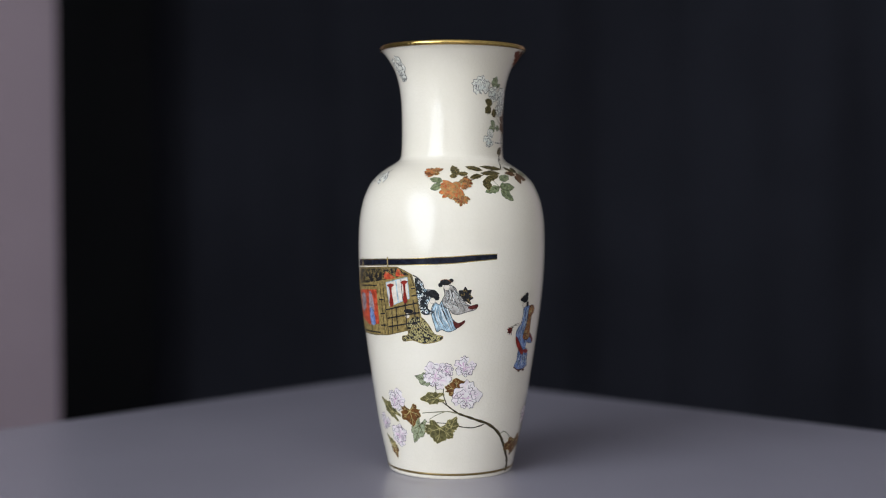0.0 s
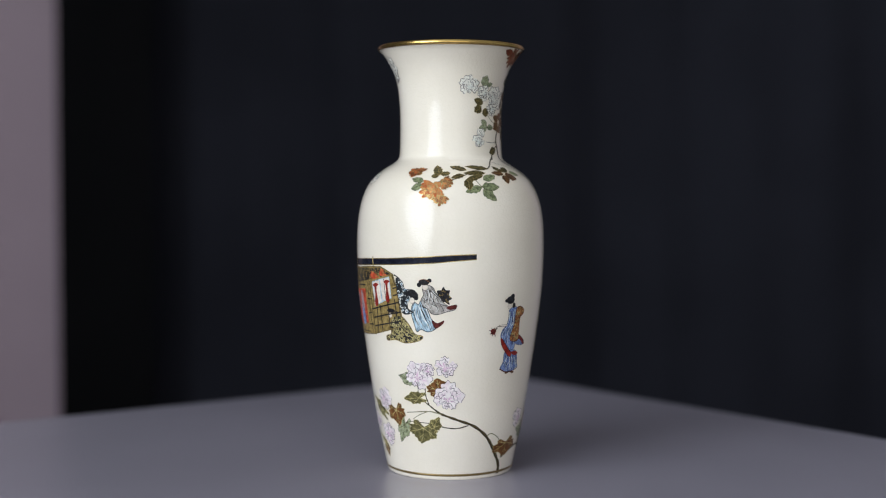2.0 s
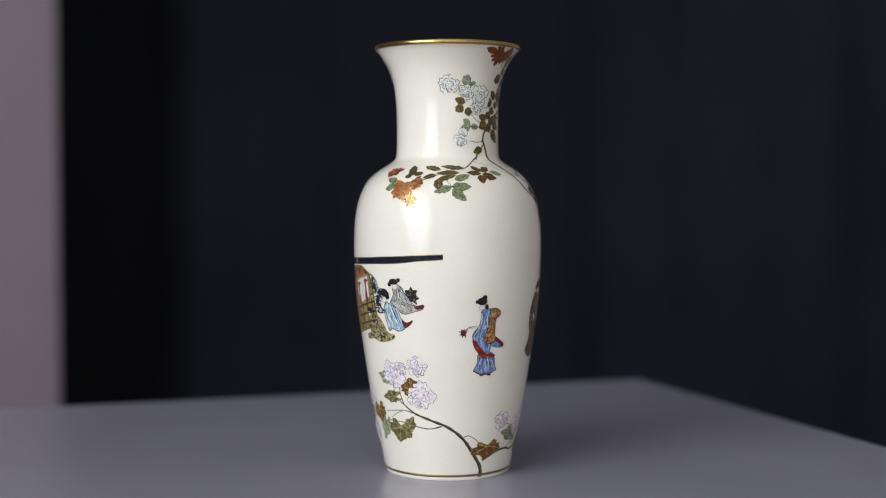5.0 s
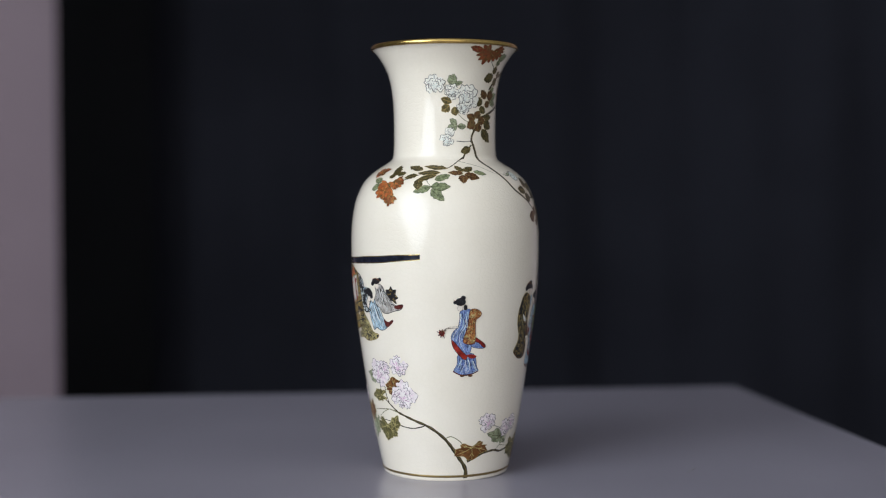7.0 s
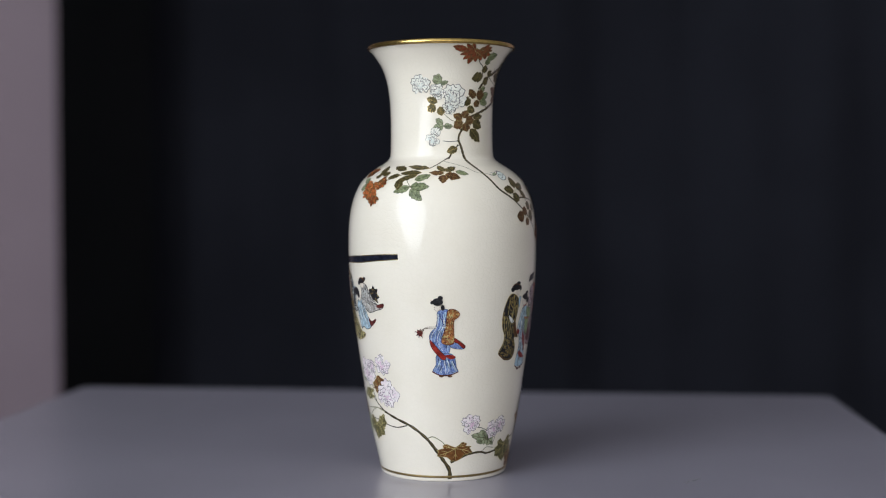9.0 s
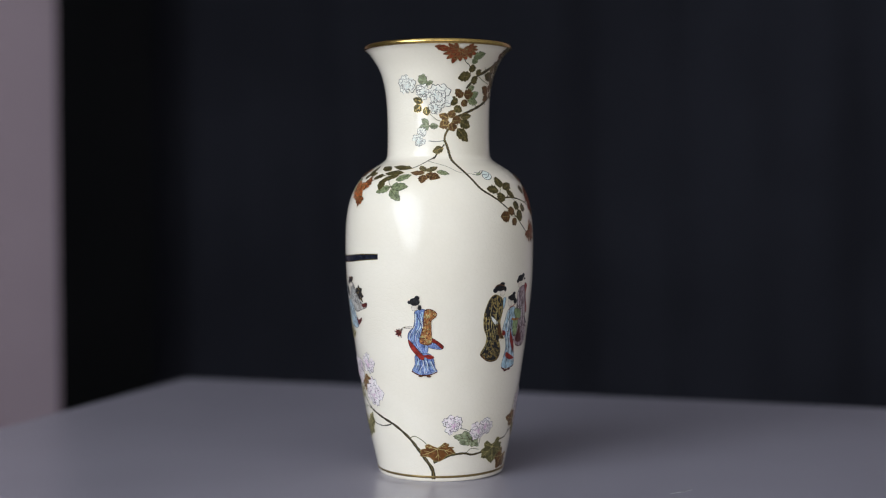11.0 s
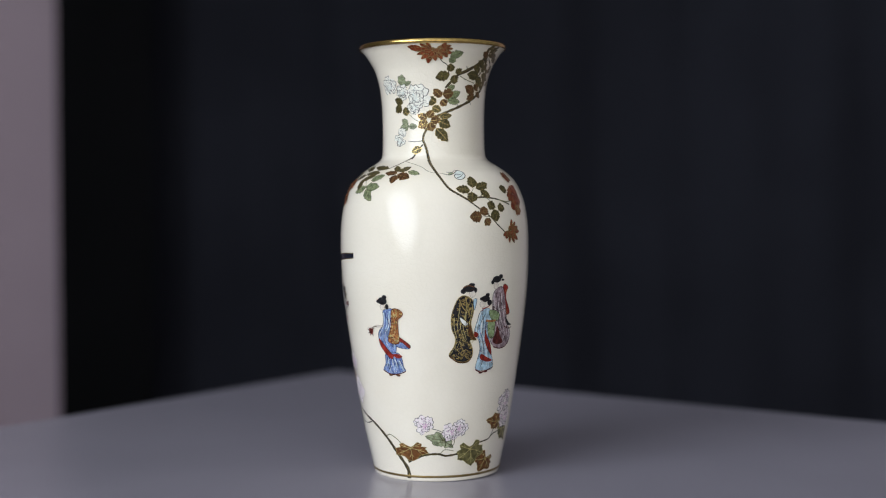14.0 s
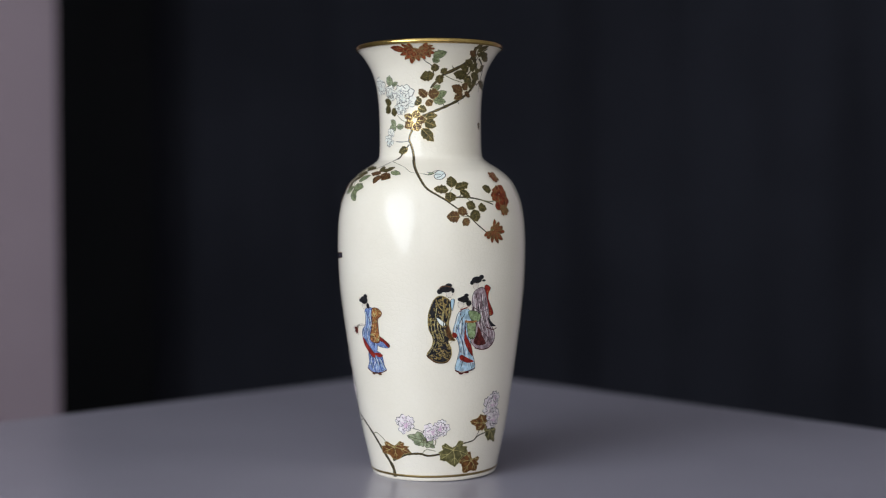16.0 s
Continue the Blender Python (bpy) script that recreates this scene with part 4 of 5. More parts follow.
pal.fill([(-121.9, 141.8), (-119.1, 143.5), (-116.5, 142.4), (-118.4, 140.8), (-118.3, 135.4), (-117.4, 129.1), (-119.5, 127.1), (-120.5, 130.2), (-119.8, 136.1), (-120.4, 140.7)], RED, 2)
pal.stroke([(-138.3, 141.5), (-136.9, 104.9)], 0.5, 0.5, INK)
pal.stroke([(-135.6, 142), (-133.7, 105.2)], 0.5, 0.5, INK)
pal.stroke([(-111.8, 141.8), (-109.6, 112.5)], 0.5, 0.5, INK)
pal.stroke([(-114.9, 146.7), (-112.9, 139.8)], 0.5, 0.5, INK)
pal.stroke([(-134.6, 121.9), (-110.8, 128.2)], 0.9, 0.9, INK)
pal.stroke([(-133.8, 116), (-109.6, 121.6)], 0.9, 0.9, INK)
pal.stroke([(-133.5, 110), (-109.5, 115.3)], 0.9, 0.9, INK)
pal.stroke([(-162.8, 137.2), (-141.3, 138.6)], 0.9, 0.9, INK)
pal.stroke([(-140.1, 128.7), (-135.8, 129)], 0.9, 0.9, INK)
pal.stroke([(-139.9, 118.7), (-135.4, 119.4)], 0.9, 0.9, INK)
pal.stroke([(-140.6, 110.6), (-134.9, 111.1)], 0.9, 0.9, INK)
pal.stroke([(-172, 104.4), (-141.5, 105.3)], 0.9, 0.9, INK)
pal.stroke([(-114.8, 137.8), (-112.2, 138.3)], 0.9, 0.9, INK)
pal.stroke([(-114.6, 132.8), (-111.6, 133.6)], 0.9, 0.9, INK)
pal.stroke([(-125.9, 125.2), (-125.7, 107.3)], 0.75, 0.75, INK)
pal.stroke([(-119.1, 127.9), (-118.7, 109.3)], 0.75, 0.75, INK)
pal.stroke([(-113.6, 130.1), (-112.3, 111.2)], 0.75, 0.75, INK)
pal.stroke([(-152.1, 109.2), (-152, 103.5)], 0.75, 0.75, INK)
pal.stroke([(-129.2, 123), (-130.1, 105.4)], 0.75, 0.75, INK)
pal.outline([(-166.6, 149.5), (-145.2, 151), (-134.2, 151.9), (-124, 152.3), (-119, 150.1), (-114.2, 147.5), (-112.2, 139.8), (-110.4, 128.2), (-108.7, 116.5), (-109.7, 111.7), (-118.8, 108.5), (-133.8, 104.4), (-147.3, 103.2), (-167.5, 102.8), (-175.7, 106.5), (-175.8, 121.8), (-176, 136.3)], 0.6, GOLD, 0)
pal.done('painted_palanquin', vase, 'gold lattice palanquin with red panels')

# seated robed shapes beside the palanquin

fig = Painting(0.16)
shape = [(-112.1, 144.9), (-107.5, 142.7), (-106.2, 138), (-101.8, 137.4), (-98.2, 134.3), (-99.6, 130.4), (-103.7, 129.5), (-104.5, 124.4), (-101.1, 121.8), (-106.8, 120.1), (-110.2, 124.3), (-111.3, 134)]
fig.fill(shape, GREY_INK, 3)
fig.outline(shape, 0.3, INK, 3)
scatter(fig, shape, WHITE, 44, 1.0, 4, 'curl', 0.5)
scatter(fig, shape, SKY_BLUE, 14, 0.9, 7, 'curl', 0.45)
scatter(fig, shape, INK, 26, 1.0, 5, 'curl')
fig.stroke([(-113.5, 147.2), (-110.3, 145.3), (-107.5, 141.9)], 0.9, 0.63, INK)
fig.fill([(-100.8, 137.4), (-97.5, 134.3), (-98.9, 131.2), (-101.6, 132.7)], INK, 3)
fig.done('painted_figure', vase, 'dark foliage shapes behind the seated robes')

fig = Painting(0.16)
shape = [(-86.2, 136.7), (-83.6, 137.4), (-82.3, 139.7), (-80.9, 137.4), (-78.6, 137.4), (-79.2, 134.3), (-77.4, 131.9), (-79.4, 130.4), (-78.7, 127.6), (-81.5, 129.6), (-83.5, 130.4)]
fig.fill(shape, INK, 3)
fig.outline(shape, 0.3, INK, 3)
scatter(fig, shape, KHAKI, 9, 0.7, 3, 'curl')
shape = [(-94.8, 139), (-91.5, 140.9), (-88.2, 139), (-86.9, 135.9), (-84.5, 132.8), (-82.1, 128.9), (-78.3, 126.1), (-74.5, 127.2), (-75.8, 124.1), (-80.6, 122.6), (-86.1, 120.7), (-89.8, 121.5), (-91.5, 124.6), (-94.2, 125.4), (-95.9, 130.1), (-94.2, 134.3)]
fig.fill(shape, BEIGE, 3)
fig.outline(shape, 0.45, INK, 3)
fig.stroke([(-90.2, 137.4), (-88.2, 131.2), (-90.2, 124.6)], 0.4, 0.28, INK)
fig.stroke([(-91.8, 134.3), (-92.9, 128.5)], 0.4, 0.28, INK)
fig.stroke([(-87.5, 134.3), (-82.7, 124.6)], 0.4, 0.28, INK)
fig.stroke([(-93.5, 131.2), (-88.2, 129.7), (-85.4, 123.4)], 0.4, 0.28, INK)
folds(fig, shape, WHITE, 6, 0.6, 81)
folds(fig, shape, INK, 7, 0.42, 82, 0.10)
scatter(fig, shape, GREY_INK, 14, 0.8, 12, 'curl', 0.34)
fig.fill([(-80.7, 125.7), (-77.3, 127.2), (-74.5, 127.6), (-74.8, 125.2), (-78.6, 124.1)], MAROON, 3)
shape = oval((-93.1, 139.4), 4.2, 4.2)
fig.fill(shape, SKIN, 3)
fig.outline(shape, 0.15, BROWN, 3)
shape = oval((-93.8, 142.8), 7.7, 4.2)
fig.fill(shape, INK, 3)
shape = oval((-90.5, 144), 3.1, 2.7)
fig.fill(shape, INK, 3)
shape = oval((-96.8, 140.9), 3.1, 3.1)
fig.fill(shape, INK, 3)
fig.stroke([(-96.7, 144), (-93.5, 144.8), (-89.9, 142.5)], 0.3, 0.21, TAN)
fig.done('painted_figure', vase, 'seated shape in a pale grey robe')

fig = Painting(0.16)
shape = [(-102.4, 123.7), (-100.3, 128.8), (-97.6, 127.3), (-95.9, 130.1), (-93.5, 127.7), (-91.2, 121.9), (-89.8, 117.6), (-86, 113.2), (-88.1, 110.1), (-92.3, 108.5), (-96.4, 110.1), (-99.3, 108.4), (-100.6, 113.1), (-101.9, 117.8)]
fig.fill(shape, SKY_BLUE, 3)
fig.outline(shape, 0.45, INK, 3)
folds(fig, shape, WHITE, 6, 0.6, 83)
folds(fig, shape, GREY_INK, 6, 0.4, 84)
fig.stroke([(-98.6, 124.6), (-97, 116.7), (-93, 110.1)], 0.35, 0.24, INK)
fig.stroke([(-95.2, 126.5), (-91.9, 118.7), (-89.5, 110.9)], 0.35, 0.24, INK)
fig.stroke([(-97.6, 126.5), (-94.9, 119.5), (-91.2, 111.7)], 0.5, 0.35, WHITE)
fig.stroke([(-100.4, 122.6), (-98.8, 115.5), (-96.4, 110.8)], 0.4, 0.28, WHITE)
fig.stroke([(-96.6, 127.3), (-93.6, 118.7), (-90.2, 109.7)], 0.4, 0.28, GREY_INK)
fig.stroke([(-101.1, 123.3), (-99.8, 116.3), (-95.1, 109.3)], 0.4, 0.28, GREY_INK)
fig.fill([(-89.5, 116.4), (-86, 114.8), (-82.3, 116.7), (-82.6, 114.4), (-87.4, 110.9)], MAROON, 3)
shape = oval((-101.6, 130), 3.9, 4.2)
fig.fill(shape, SKIN, 3)
fig.outline(shape, 0.15, BROWN, 3)
shape = oval((-101.5, 135), 6.9, 5.4)
fig.fill(shape, INK, 3)
shape = oval((-98.9, 132), 3.5, 3.5)
fig.fill(shape, INK, 3)
shape = oval((-104.6, 133.8), 2.7, 2.7)
fig.fill(shape, INK, 3)
fig.done('painted_figure', vase, 'seated shape in a light blue robe')

fig = Painting(0.16)
shape = [(-118.5, 113.3), (-114.6, 118.2), (-109, 118.4), (-104.2, 112.7), (-100.8, 106.8), (-95.5, 105.3), (-98, 102.1), (-107.6, 99.9), (-115.2, 101.9), (-122, 100.8), (-122.5, 104.3), (-118.2, 105.8)]
fig.fill(shape, INK, 3)
fig.outline(shape, 0.6, KHAKI, 3)
scatter(fig, shape, STRAW, 95, 1.2, 6, 'curl', 0.55)
folds(fig, shape, STRAW, 5, 0.6, 85, 0.10)
fig.stroke([(-113.1, 117.5), (-108.6, 110.6), (-101.5, 105.2)], 0.6, 0.42, STRAW)
fig.stroke([(-116, 114.2), (-112.6, 107.2), (-107.6, 101.1)], 0.6, 0.42, STRAW)
fig.stroke([(-109.4, 117.6), (-104.2, 110.7), (-99.4, 102.9)], 0.6, 0.42, STRAW)
shape = oval((-118.1, 118.9), 3.5, 3.5)
fig.fill(shape, SKIN, 3)
fig.outline(shape, 0.15, BROWN, 3)
shape = oval((-117.1, 122.1), 7.3, 3.1)
fig.fill(shape, INK, 3)
shape = oval((-113, 121), 2.7, 2.3)
fig.fill(shape, INK, 3)
fig.done('painted_figure', vase, 'crouching shape in a black and gold robe')

# walking shape in a blue robe

fig = Painting(0.16)
shape = [(-39.5, 123.2), (-33.7, 124.7), (-31.9, 119.2), (-31.3, 108.3), (-31.8, 99.6), (-33.1, 94.1), (-38.2, 95), (-42.5, 99), (-44.9, 104.5), (-43.9, 108.8), (-40.8, 112.7), (-39.8, 118.5)]
fig.fill(shape, BLUE, 3)
fig.outline(shape, 0.3, INK, 3)
folds(fig, shape, SKY_BLUE, 6, 0.7, 41)
folds(fig, shape, DEEP_BLUE, 6, 0.5, 42)
folds(fig, shape, WHITE, 4, 0.4, 43)
shape = [(-40.3, 93.4), (-32, 94.1), (-28.9, 90.9), (-27.9, 84.5), (-26.6, 81.2), (-31.9, 79.4), (-38, 79.1), (-43.2, 81.5), (-41, 86.3)]
fig.fill(shape, BLUE, 3)
fig.outline(shape, 0.3, INK, 3)
folds(fig, shape, SKY_BLUE, 5, 0.7, 44)
folds(fig, shape, DEEP_BLUE, 5, 0.5, 45)
folds(fig, shape, WHITE, 4, 0.4, 46)
fig.stroke([(-38.4, 121.3), (-35.6, 111.5), (-37.5, 102.9)], 0.5, 0.35, DEEP_BLUE)
fig.stroke([(-35, 119.3), (-33.4, 107.5), (-34.6, 96.5)], 0.5, 0.35, DEEP_BLUE)
fig.stroke([(-38.5, 91.8), (-37.3, 85.9), (-39.5, 80.7)], 0.5, 0.35, DEEP_BLUE)
fig.stroke([(-33, 92.5), (-32.1, 85.8), (-30.4, 80.6)], 0.5, 0.35, DEEP_BLUE)
fig.stroke([(-36.3, 91.8), (-35.1, 85.4), (-35, 79.9)], 0.4, 0.28, WHITE)
fig.stroke([(-43.6, 81.5), (-38, 78.7), (-31.9, 79), (-26.6, 81.2)], 0.9, 0.63, MAROON)
shape = [(-32.2, 101.2), (-25.9, 101), (-22.8, 98.6), (-24.2, 97), (-31, 98)]
fig.fill(shape, BLUE, 3)
fig.outline(shape, 0.3, INK, 3)
shape = [(-30.5, 105.5), (-26, 102.6), (-22.5, 99.3), (-23.5, 97.4), (-27.4, 101.1), (-30.8, 102.8)]
fig.fill(shape, RED, 3)
fig.outline(shape, 0.3, INK, 3)
shape = [(-44.6, 103.7), (-41.1, 99.7), (-37.4, 95), (-34.5, 91.8), (-36.3, 89.4), (-41, 94.2), (-43.9, 99)]
fig.fill(shape, RED, 3)
fig.outline(shape, 0.3, INK, 3)
fig.fill([(-35.2, 92.6), (-31.6, 93.3), (-28.2, 91.6), (-31.5, 90.1)], RED, 3)
shape = [(-33.7, 123.5), (-29.6, 124.6), (-26.4, 121.8), (-27.4, 119.1), (-29.8, 116.8), (-29.9, 109.4), (-30, 100.8), (-36.4, 100.9), (-37.2, 104.4), (-34.6, 113.4)]
fig.fill(shape, TAN, 3)
fig.outline(shape, 0.45, MAROON, 3)
scatter(fig, shape, MAROON, 30, 0.9, 4, 'curl', 0.36)
scatter(fig, shape, STRAW, 34, 1.0, 14, 'curl', 0.45)
folds(fig, shape, MAROON, 3, 0.35, 47)
shape = [(-41.1, 112.7), (-44.5, 112.7), (-46.9, 112.3), (-46.6, 111.5), (-43.8, 111.5), (-40.8, 111.9)]
fig.fill(shape, SKIN, 2)
fig.outline(shape, 0.2, BROWN, 2)
fig.stroke([(-45.9, 111.9), (-48, 111.5), (-50.1, 109.1)], 0.35, 0.24, GREY_INK)
fig.fill([(-52.6, 109.1), (-50.4, 110.3), (-48.7, 108.4), (-50.9, 106)], RED, 3)
fig.stroke([(-52.3, 106.7), (-50.1, 108.3), (-48, 110.7)], 0.6, 0.42, MAROON)
fig.stroke([(-51.5, 110.3), (-49.8, 107.6), (-49.1, 104.8)], 0.6, 0.42, MAROON)
fig.stroke([(-42.5, 128.6), (-39.8, 130.2), (-37.8, 127.8)], 0.3, 0.21, GREY_INK)
fig.stroke([(-43.5, 131), (-40.5, 129.4), (-36.8, 130.2)], 0.35, 0.24, TAN)
shape = oval((-39.8, 125.5), 3.9, 3.9)
fig.fill(shape, SKIN, 3)
fig.outline(shape, 0.15, BROWN, 3)
shape = oval((-39.5, 129.8), 7.3, 5.4)
fig.fill(shape, INK, 3)
shape = oval((-37.9, 132.5), 3.5, 3.1)
fig.fill(shape, INK, 3)
shape = oval((-36.5, 125.9), 2.7, 3.9)
fig.fill(shape, INK, 3)
shape = oval((-42.8, 129.4), 2.3, 2.3)
fig.fill(shape, INK, 3)
fig.stroke([(-42.1, 129.4), (-39.5, 131), (-36.8, 128.6)], 0.3, 0.21, GREY_INK)
fig.stroke([(-50.8, 108.3), (-53.6, 109.4)], 0.8, 0.56, MAROON)
fig.stroke([(-50.8, 108.3), (-53, 106.7)], 0.8, 0.56, MAROON)
fig.stroke([(-50.8, 108.3), (-51.3, 105.2)], 0.8, 0.56, MAROON)
fig.stroke([(-50.8, 108.3), (-49.5, 106)], 0.8, 0.56, MAROON)
fig.stroke([(-50.8, 108.3), (-48.7, 108.4)], 0.8, 0.56, MAROON)
fig.stroke([(-50.8, 108.3), (-50.1, 111.1)], 0.8, 0.56, MAROON)
fig.stroke([(-50.8, 108.3), (-52.2, 110.7)], 0.8, 0.56, MAROON)
fig.stroke([(-50.8, 108.3), (-48, 111.5), (-45.2, 111.9)], 0.5, 0.35, OLIVE)
for foot in ((-37.6, 78.3), (-32.0, 78.2)):
    fig.fill(oval(foot, 3.2, 1.6), BROWN, 3)
fig.done('painted_figure', vase, 'standing shape in a blue robe with a tan sash and red lining')

# three standing robed shapes

fig = Painting(0.16)
shape = [(38.2, 139.5), (42.4, 137.8), (41, 134), (41.3, 129.3), (45.8, 119.6), (40.5, 119.1), (38, 128.2)]
fig.fill(shape, RED, 3)
fig.outline(shape, 0.3, INK, 3)
scatter(fig, shape, TAN, 6, 0.9, 3, 'curl')
shape = [(30, 132.9), (33.2, 137.4), (37.5, 138), (39.9, 130.9), (42, 121.4), (44.2, 112.6), (48.5, 105.1), (46.9, 98), (40.6, 95.3), (34.8, 96.1), (30.4, 100.7), (32.3, 107.7), (30.4, 118.8)]
fig.fill(shape, LILAC, 3)
fig.outline(shape, 0.3, INK, 3)
folds(fig, shape, PINK, 6, 0.7, 51)
folds(fig, shape, MAROON, 5, 0.5, 52)
folds(fig, shape, INK, 5, 0.35, 53)
fig.fill([(35.2, 111.5), (38.4, 104.2), (41.5, 99.2), (36.4, 98), (32, 100.6), (34, 106.1)], MAROON, 3)
fig.fill([(41.5, 117.5), (45.6, 112.9), (48.8, 110.7), (43.9, 111.4)], INK, 3)
fig.stroke([(41.3, 110.4), (46.1, 108.5), (49.4, 109.4)], 0.8, 0.56, MAROON)
fig.stroke([(33.1, 96.6), (38.4, 95.1), (43.8, 95.9), (47.2, 99.6)], 0.8, 0.56, MAROON)
fig.stroke([(35.3, 134.2), (37.9, 124.3), (40, 114.4)], 0.35, 0.24, INK)
fig.stroke([(32.2, 134.3), (34.4, 123.3), (33.5, 112.8)], 0.4, 0.28, INK)
fig.stroke([(31.2, 124.6), (36.1, 121.7), (41, 123)], 0.4, 0.28, INK)
fig.stroke([(36.3, 108.7), (41.9, 104), (45.4, 98.2)], 0.4, 0.28, INK)
fig.stroke([(30.4, 143.3), (33.4, 144.7), (35.7, 143.5)], 0.3, 0.21, GREY_INK)
shape = oval((32, 139.4), 3.9, 5.0)
fig.fill(shape, SKIN, 3)
fig.outline(shape, 0.15, BROWN, 3)
shape = oval((32.6, 143.6), 7.7, 4.6)
fig.fill(shape, INK, 3)
shape = oval((35.6, 145.4), 3.9, 3.1)
fig.fill(shape, INK, 3)
shape = oval((29.4, 141.8), 2.7, 3.1)
fig.fill(shape, INK, 3)
shape = oval((37.3, 143), 2.7, 1.5)
fig.fill(shape, INK, 3)
fig.done('painted_figure', vase, 'standing shape in a lilac robe with a red bundle')

fig = Painting(0.16)
shape = [(7.4, 131.8), (11.4, 133.3), (16.5, 129.3), (16.7, 120.8), (15.4, 113.8), (18.1, 105.1), (19.7, 102.3), (15.3, 102.4), (17.3, 96.5), (17.1, 90.9), (12.8, 87.5), (6.9, 88.3), (1.8, 92.3), (5.1, 98.6), (5.8, 104.5), (3.4, 110.8), (3.1, 119.3), (4.8, 126.3)]
fig.fill(shape, INK, 3)
fig.outline(shape, 0.55, KHAKI, 3)
scatter(fig, shape, KHAKI, 120, 1.0, 6, 'curl', 0.5)
folds(fig, shape, STRAW, 6, 0.5, 61)
scatter(fig, shape, GOLD, 40, 0.8, 9, 'curl')
fig.stroke([(9.1, 127.1), (8.2, 115.5), (7.5, 103.7)], 0.6, 0.42, INK)
fig.stroke([(13.5, 125.1), (12.3, 113.5), (13.2, 101.7)], 0.6, 0.42, INK)
fig.stroke([(6.1, 103.7), (11.1, 101.3), (15.3, 102.4)], 0.6, 0.42, INK)
fig.stroke([(7.8, 131), (10.1, 125.2), (14.3, 120.8)], 0.8, 0.56, KHAKI)
fig.stroke([(11.7, 132.5), (12.8, 125.1), (15, 119.3)], 0.8, 0.56, KHAKI)
fig.fill([(8.2, 118.6), (10.9, 116.6), (13.3, 114.2), (12, 112.7), (9.5, 115.1)], WHITE, 3)
fig.stroke([(2.2, 91.9), (7.6, 87.5), (14.2, 87.4), (17.1, 90.9)], 1.0, 0.70, BROWN)
fig.fill([(15.1, 113.4), (17.4, 105.9), (19.3, 102.7), (16, 103.6), (13.8, 108.4)], BROWN, 3)
shape = [(16.5, 130.1), (18.8, 130.8), (18.2, 126.2), (17.3, 123.1)]
fig.fill(shape, SKY_BLUE, 3)
fig.outline(shape, 0.3, INK, 3)
fig.stroke([(10.7, 137.5), (13.3, 139.4), (16, 139)], 0.3, 0.21, GREY_INK)
fig.stroke([(9.4, 138.7), (12.7, 137.9), (16.3, 140.1)], 0.35, 0.24, TAN)
shape = oval((15.7, 134.8), 4.6, 5.4)
fig.fill(shape, SKIN, 3)
fig.outline(shape, 0.15, BROWN, 3)
shape = oval((13.7, 138.2), 9.2, 5.0)
fig.fill(shape, INK, 3)
shape = oval((10.1, 136.4), 3.9, 3.5)
fig.fill(shape, INK, 3)
shape = oval((15.3, 140.5), 4.6, 2.7)
fig.fill(shape, INK, 3)
shape = oval((17.7, 137), 2.3, 3.5)
fig.fill(shape, INK, 3)
fig.stroke([(10, 139), (13.3, 140.2), (17, 139)], 0.3, 0.21, TAN)
fig.done('painted_figure', vase, 'standing shape in a black and gold robe')

fig = Painting(0.16)
shape = [(21.8, 122.2), (27.5, 124), (30.1, 118), (30.2, 109), (30, 101.1), (31.7, 93.1), (34.3, 82.2), (27.7, 80.6), (20.5, 81.7), (21, 87.6), (22.6, 95.5), (21.1, 102.7), (18.1, 107.5), (19.6, 115.3)]
fig.fill(shape, SKY_BLUE, 3)
fig.outline(shape, 0.3, INK, 3)
folds(fig, shape, WHITE, 6, 0.6, 71)
folds(fig, shape, BLUE, 5, 0.45, 72)
folds(fig, shape, INK, 4, 0.35, 73)
scatter(fig, shape, RED, 9, 0.7, 5, 'dash', 0.4)
shape = [(26.6, 113.5), (26.6, 106.4), (30.5, 98.3), (31.9, 91.1), (28.3, 96.1), (25.6, 103.3)]
fig.fill(shape, RED, 3)
fig.outline(shape, 0.3, MAROON, 3)
fig.fill([(23.9, 92.3), (28.7, 89.7), (33.1, 87.1), (28.1, 86.5), (23.2, 89.2)], RED, 3)
shape = [(27.6, 122), (32.1, 122.3), (36.3, 119.3), (35, 115.1), (30.2, 115.7)]
fig.fill(shape, LEAF_GREEN, 3)
fig.outline(shape, 0.3, INK, 3)
shape = [(27.3, 114.2), (32.6, 114.8), (32.6, 103.8), (28.6, 104.4)]
fig.fill(shape, LEAF_GREEN, 3)
fig.outline(shape, 0.3, INK, 3)
scatter(fig, shape, OLIVE, 8, 0.6, 3, 'dash')
fig.stroke([(22.6, 120.7), (24.4, 111.2), (22.6, 103.4)], 0.4, 0.28, INK)
fig.stroke([(25.5, 120.6), (22.1, 114.4), (20.2, 108.2)], 0.4, 0.28, INK)
fig.stroke([(24.2, 101.4), (26.2, 91.4), (23.6, 82.8)], 0.4, 0.28, INK)
fig.stroke([(28.9, 99.2), (29.5, 90.5), (31.7, 82.4)], 0.4, 0.28, INK)
fig.stroke([(25.7, 115.5), (29.5, 114.9), (33.4, 115.2)], 1.6, 1.12, TAN)
fig.stroke([(20.1, 81.7), (24.5, 79.5), (30.2, 80.8), (34.3, 82.6)], 0.9, 0.63, MAROON)
fig.fill([(18, 108.3), (21, 106.6), (20, 104.3), (18.1, 105.1)], RED, 3)
fig.stroke([(22.5, 123.8), (25.3, 124.5), (28.2, 125.9)], 0.7, 0.49, RED)
fig.stroke([(22.3, 130.4), (25, 131.5), (28, 128.7)], 0.3, 0.21, GREY_INK)
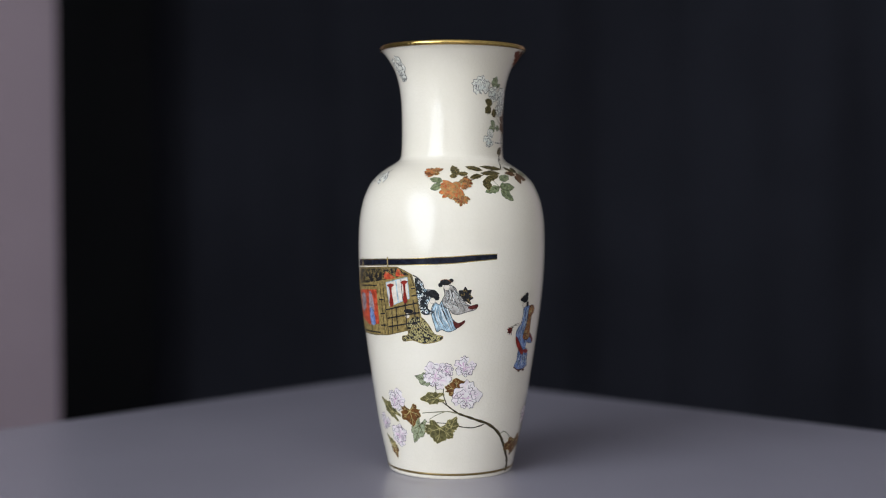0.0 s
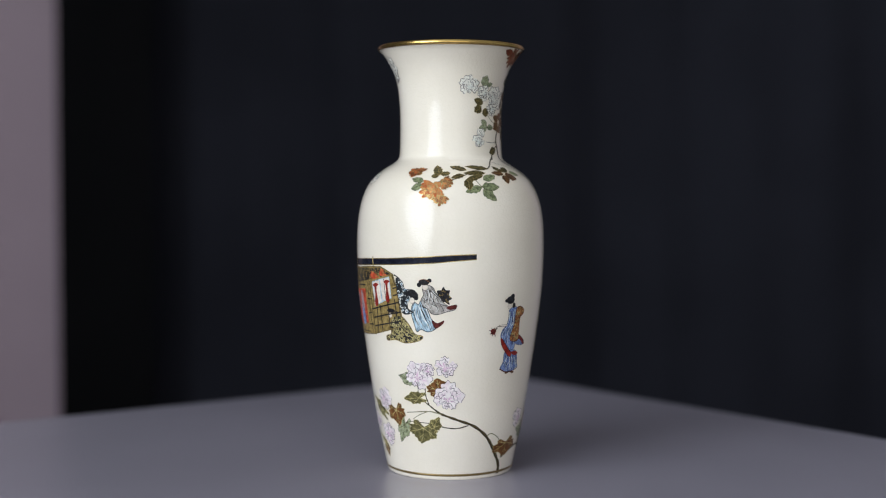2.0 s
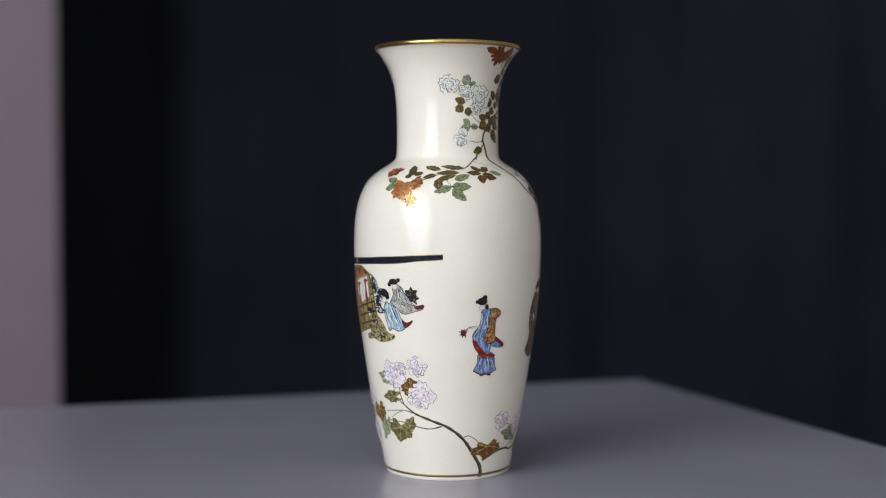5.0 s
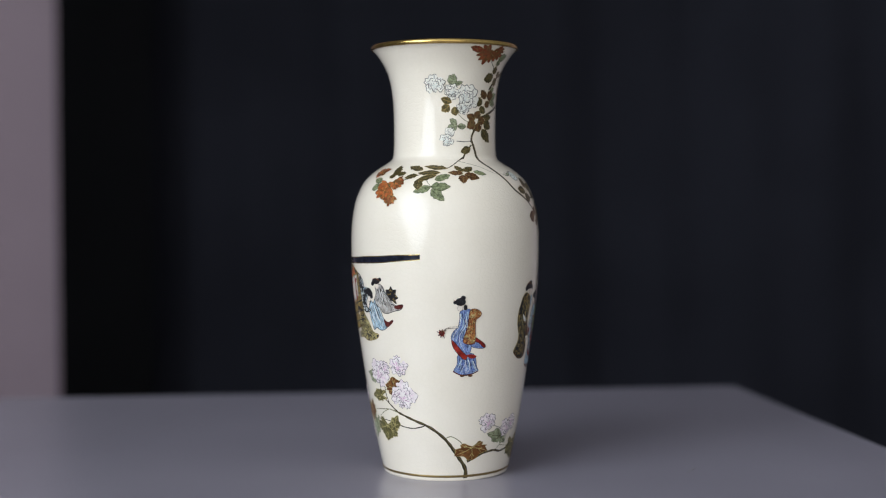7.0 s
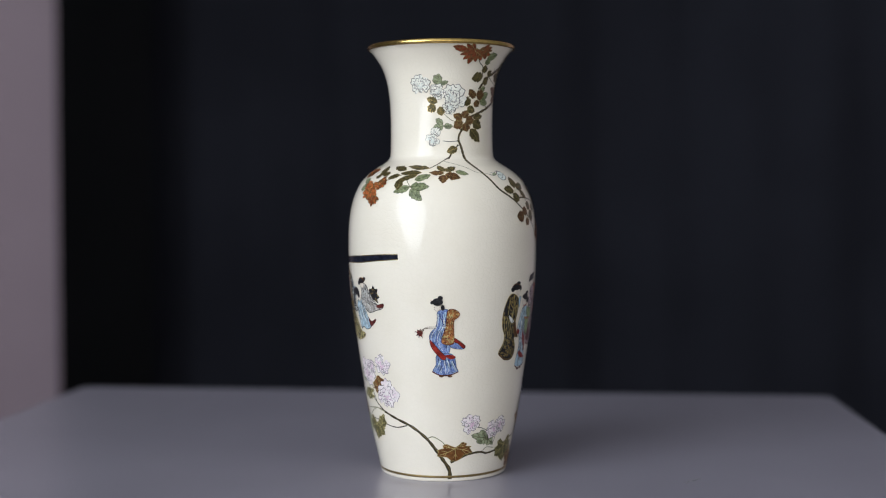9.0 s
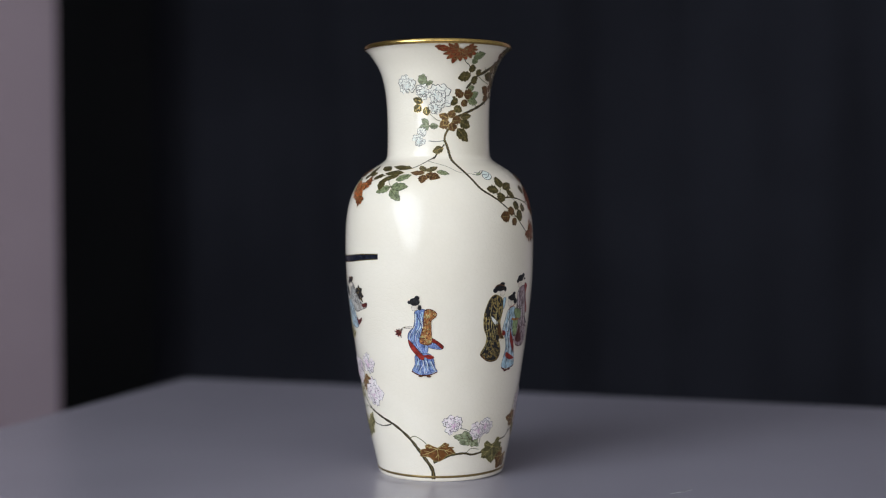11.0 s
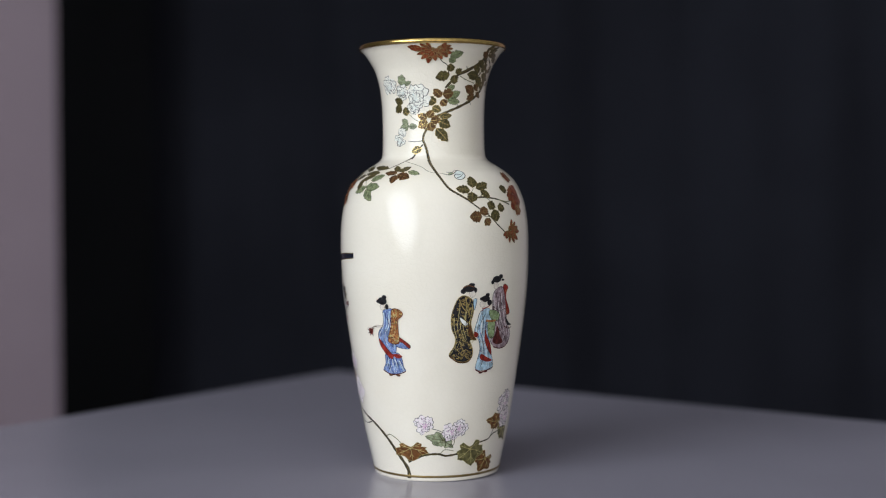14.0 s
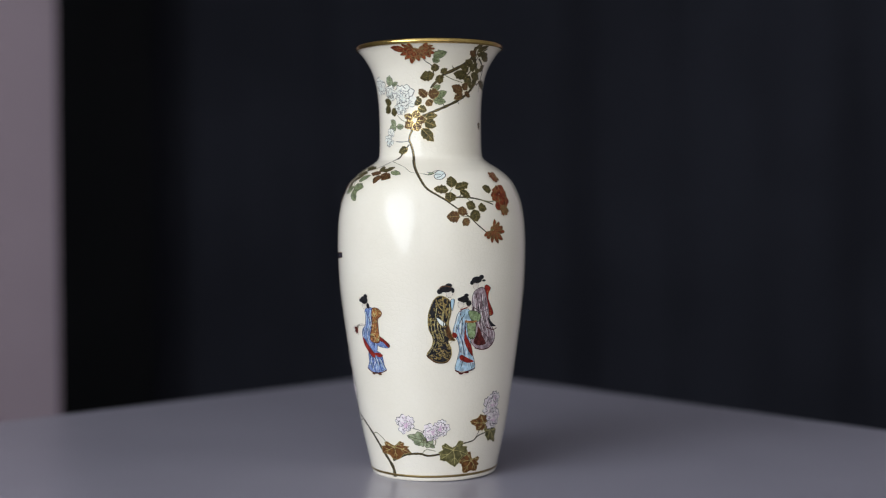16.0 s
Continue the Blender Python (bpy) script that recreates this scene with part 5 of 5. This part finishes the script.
shape = oval((22.7, 127.3), 4.2, 5.0)
fig.fill(shape, SKIN, 3)
fig.outline(shape, 0.15, BROWN, 3)
shape = oval((24.7, 130.7), 6.9, 4.6)
fig.fill(shape, INK, 3)
shape = oval((27.7, 127.9), 3.9, 3.9)
fig.fill(shape, INK, 3)
shape = oval((26, 133.4), 3.5, 2.3)
fig.fill(shape, INK, 3)
shape = oval((21.6, 130.8), 2.3, 2.3)
fig.fill(shape, INK, 3)
for foot in ((24.2, 79.2), (28.2, 79.8)):
    fig.fill(oval(foot, 3.2, 1.5), MAROON, 3)
fig.done('painted_figure', vase, 'standing shape in a sky blue robe with a green sash')

# dark robed shape just coming round the side
fig = Painting(0.16)
shape = [(87.5, 139.0), (91.0, 141.5), (95.5, 139.5), (99.5, 131.0), (101.0, 118.0), (99.0, 106.5), (92.0, 104.0), (86.5, 107.5), (88.5, 115.0), (86.0, 121.0), (88.8, 128.0), (86.8, 133.0)]
fig.fill(shape, OLIVE, 3)
fig.outline(shape, 0.5, BROWN, 3)
folds(fig, shape, KHAKI, 4, 0.5, 91)
fig.done('painted_figure', vase, 'dark robed shape at the turn of the body')

# dust on the table top
bm = bmesh.new()
rnd = random.Random(12)
for x, y, length, turn in ((-0.0525, -0.1282, 0.0002, 0.3), (0.147, 0.112, 0.012, 1.85), (0.0087, -0.1412, 0.0003, 1.0)):
    for k in range(3):
        a = turn + rnd.uniform(-0.2, 0.2)
        c = Vector((x, y, 0.0004)) + Vector((math.cos(a), math.sin(a), 0)) * length * (k / 2 - 0.5)
        bmesh.ops.create_icosphere(bm, subdivisions=1, radius=0.00032 + length * 0.010,
                                   matrix=Matrix.Translation(c) @ Matrix.Rotation(a, 4, "Z") @ Matrix.Diagonal((1.0 + length * 900, 1, 0.6, 1)))
tagged(part("dust_fleck", bm, enamel("dust", (0.42, 0.41, 0.42)), table, "pale dust flecks"), kind="stuff")


def motions():
    times = [0.5 * k for k in range(33)]
    walk(table, [(t, pose(AX, AY, TOP, 0, 0, turned(t))) for t in times])
    rows = []
    for t in times:
        a = radians(turned(t))
        c, s = math.cos(a), math.sin(a)
        rows.append((t, pose(AX + c * VX - s * VY, AY + s * VX + c * VY, TOP + 0.0003, 0, 0, turned(t)) @ LEAN))
    walk(vase, rows)


motions()
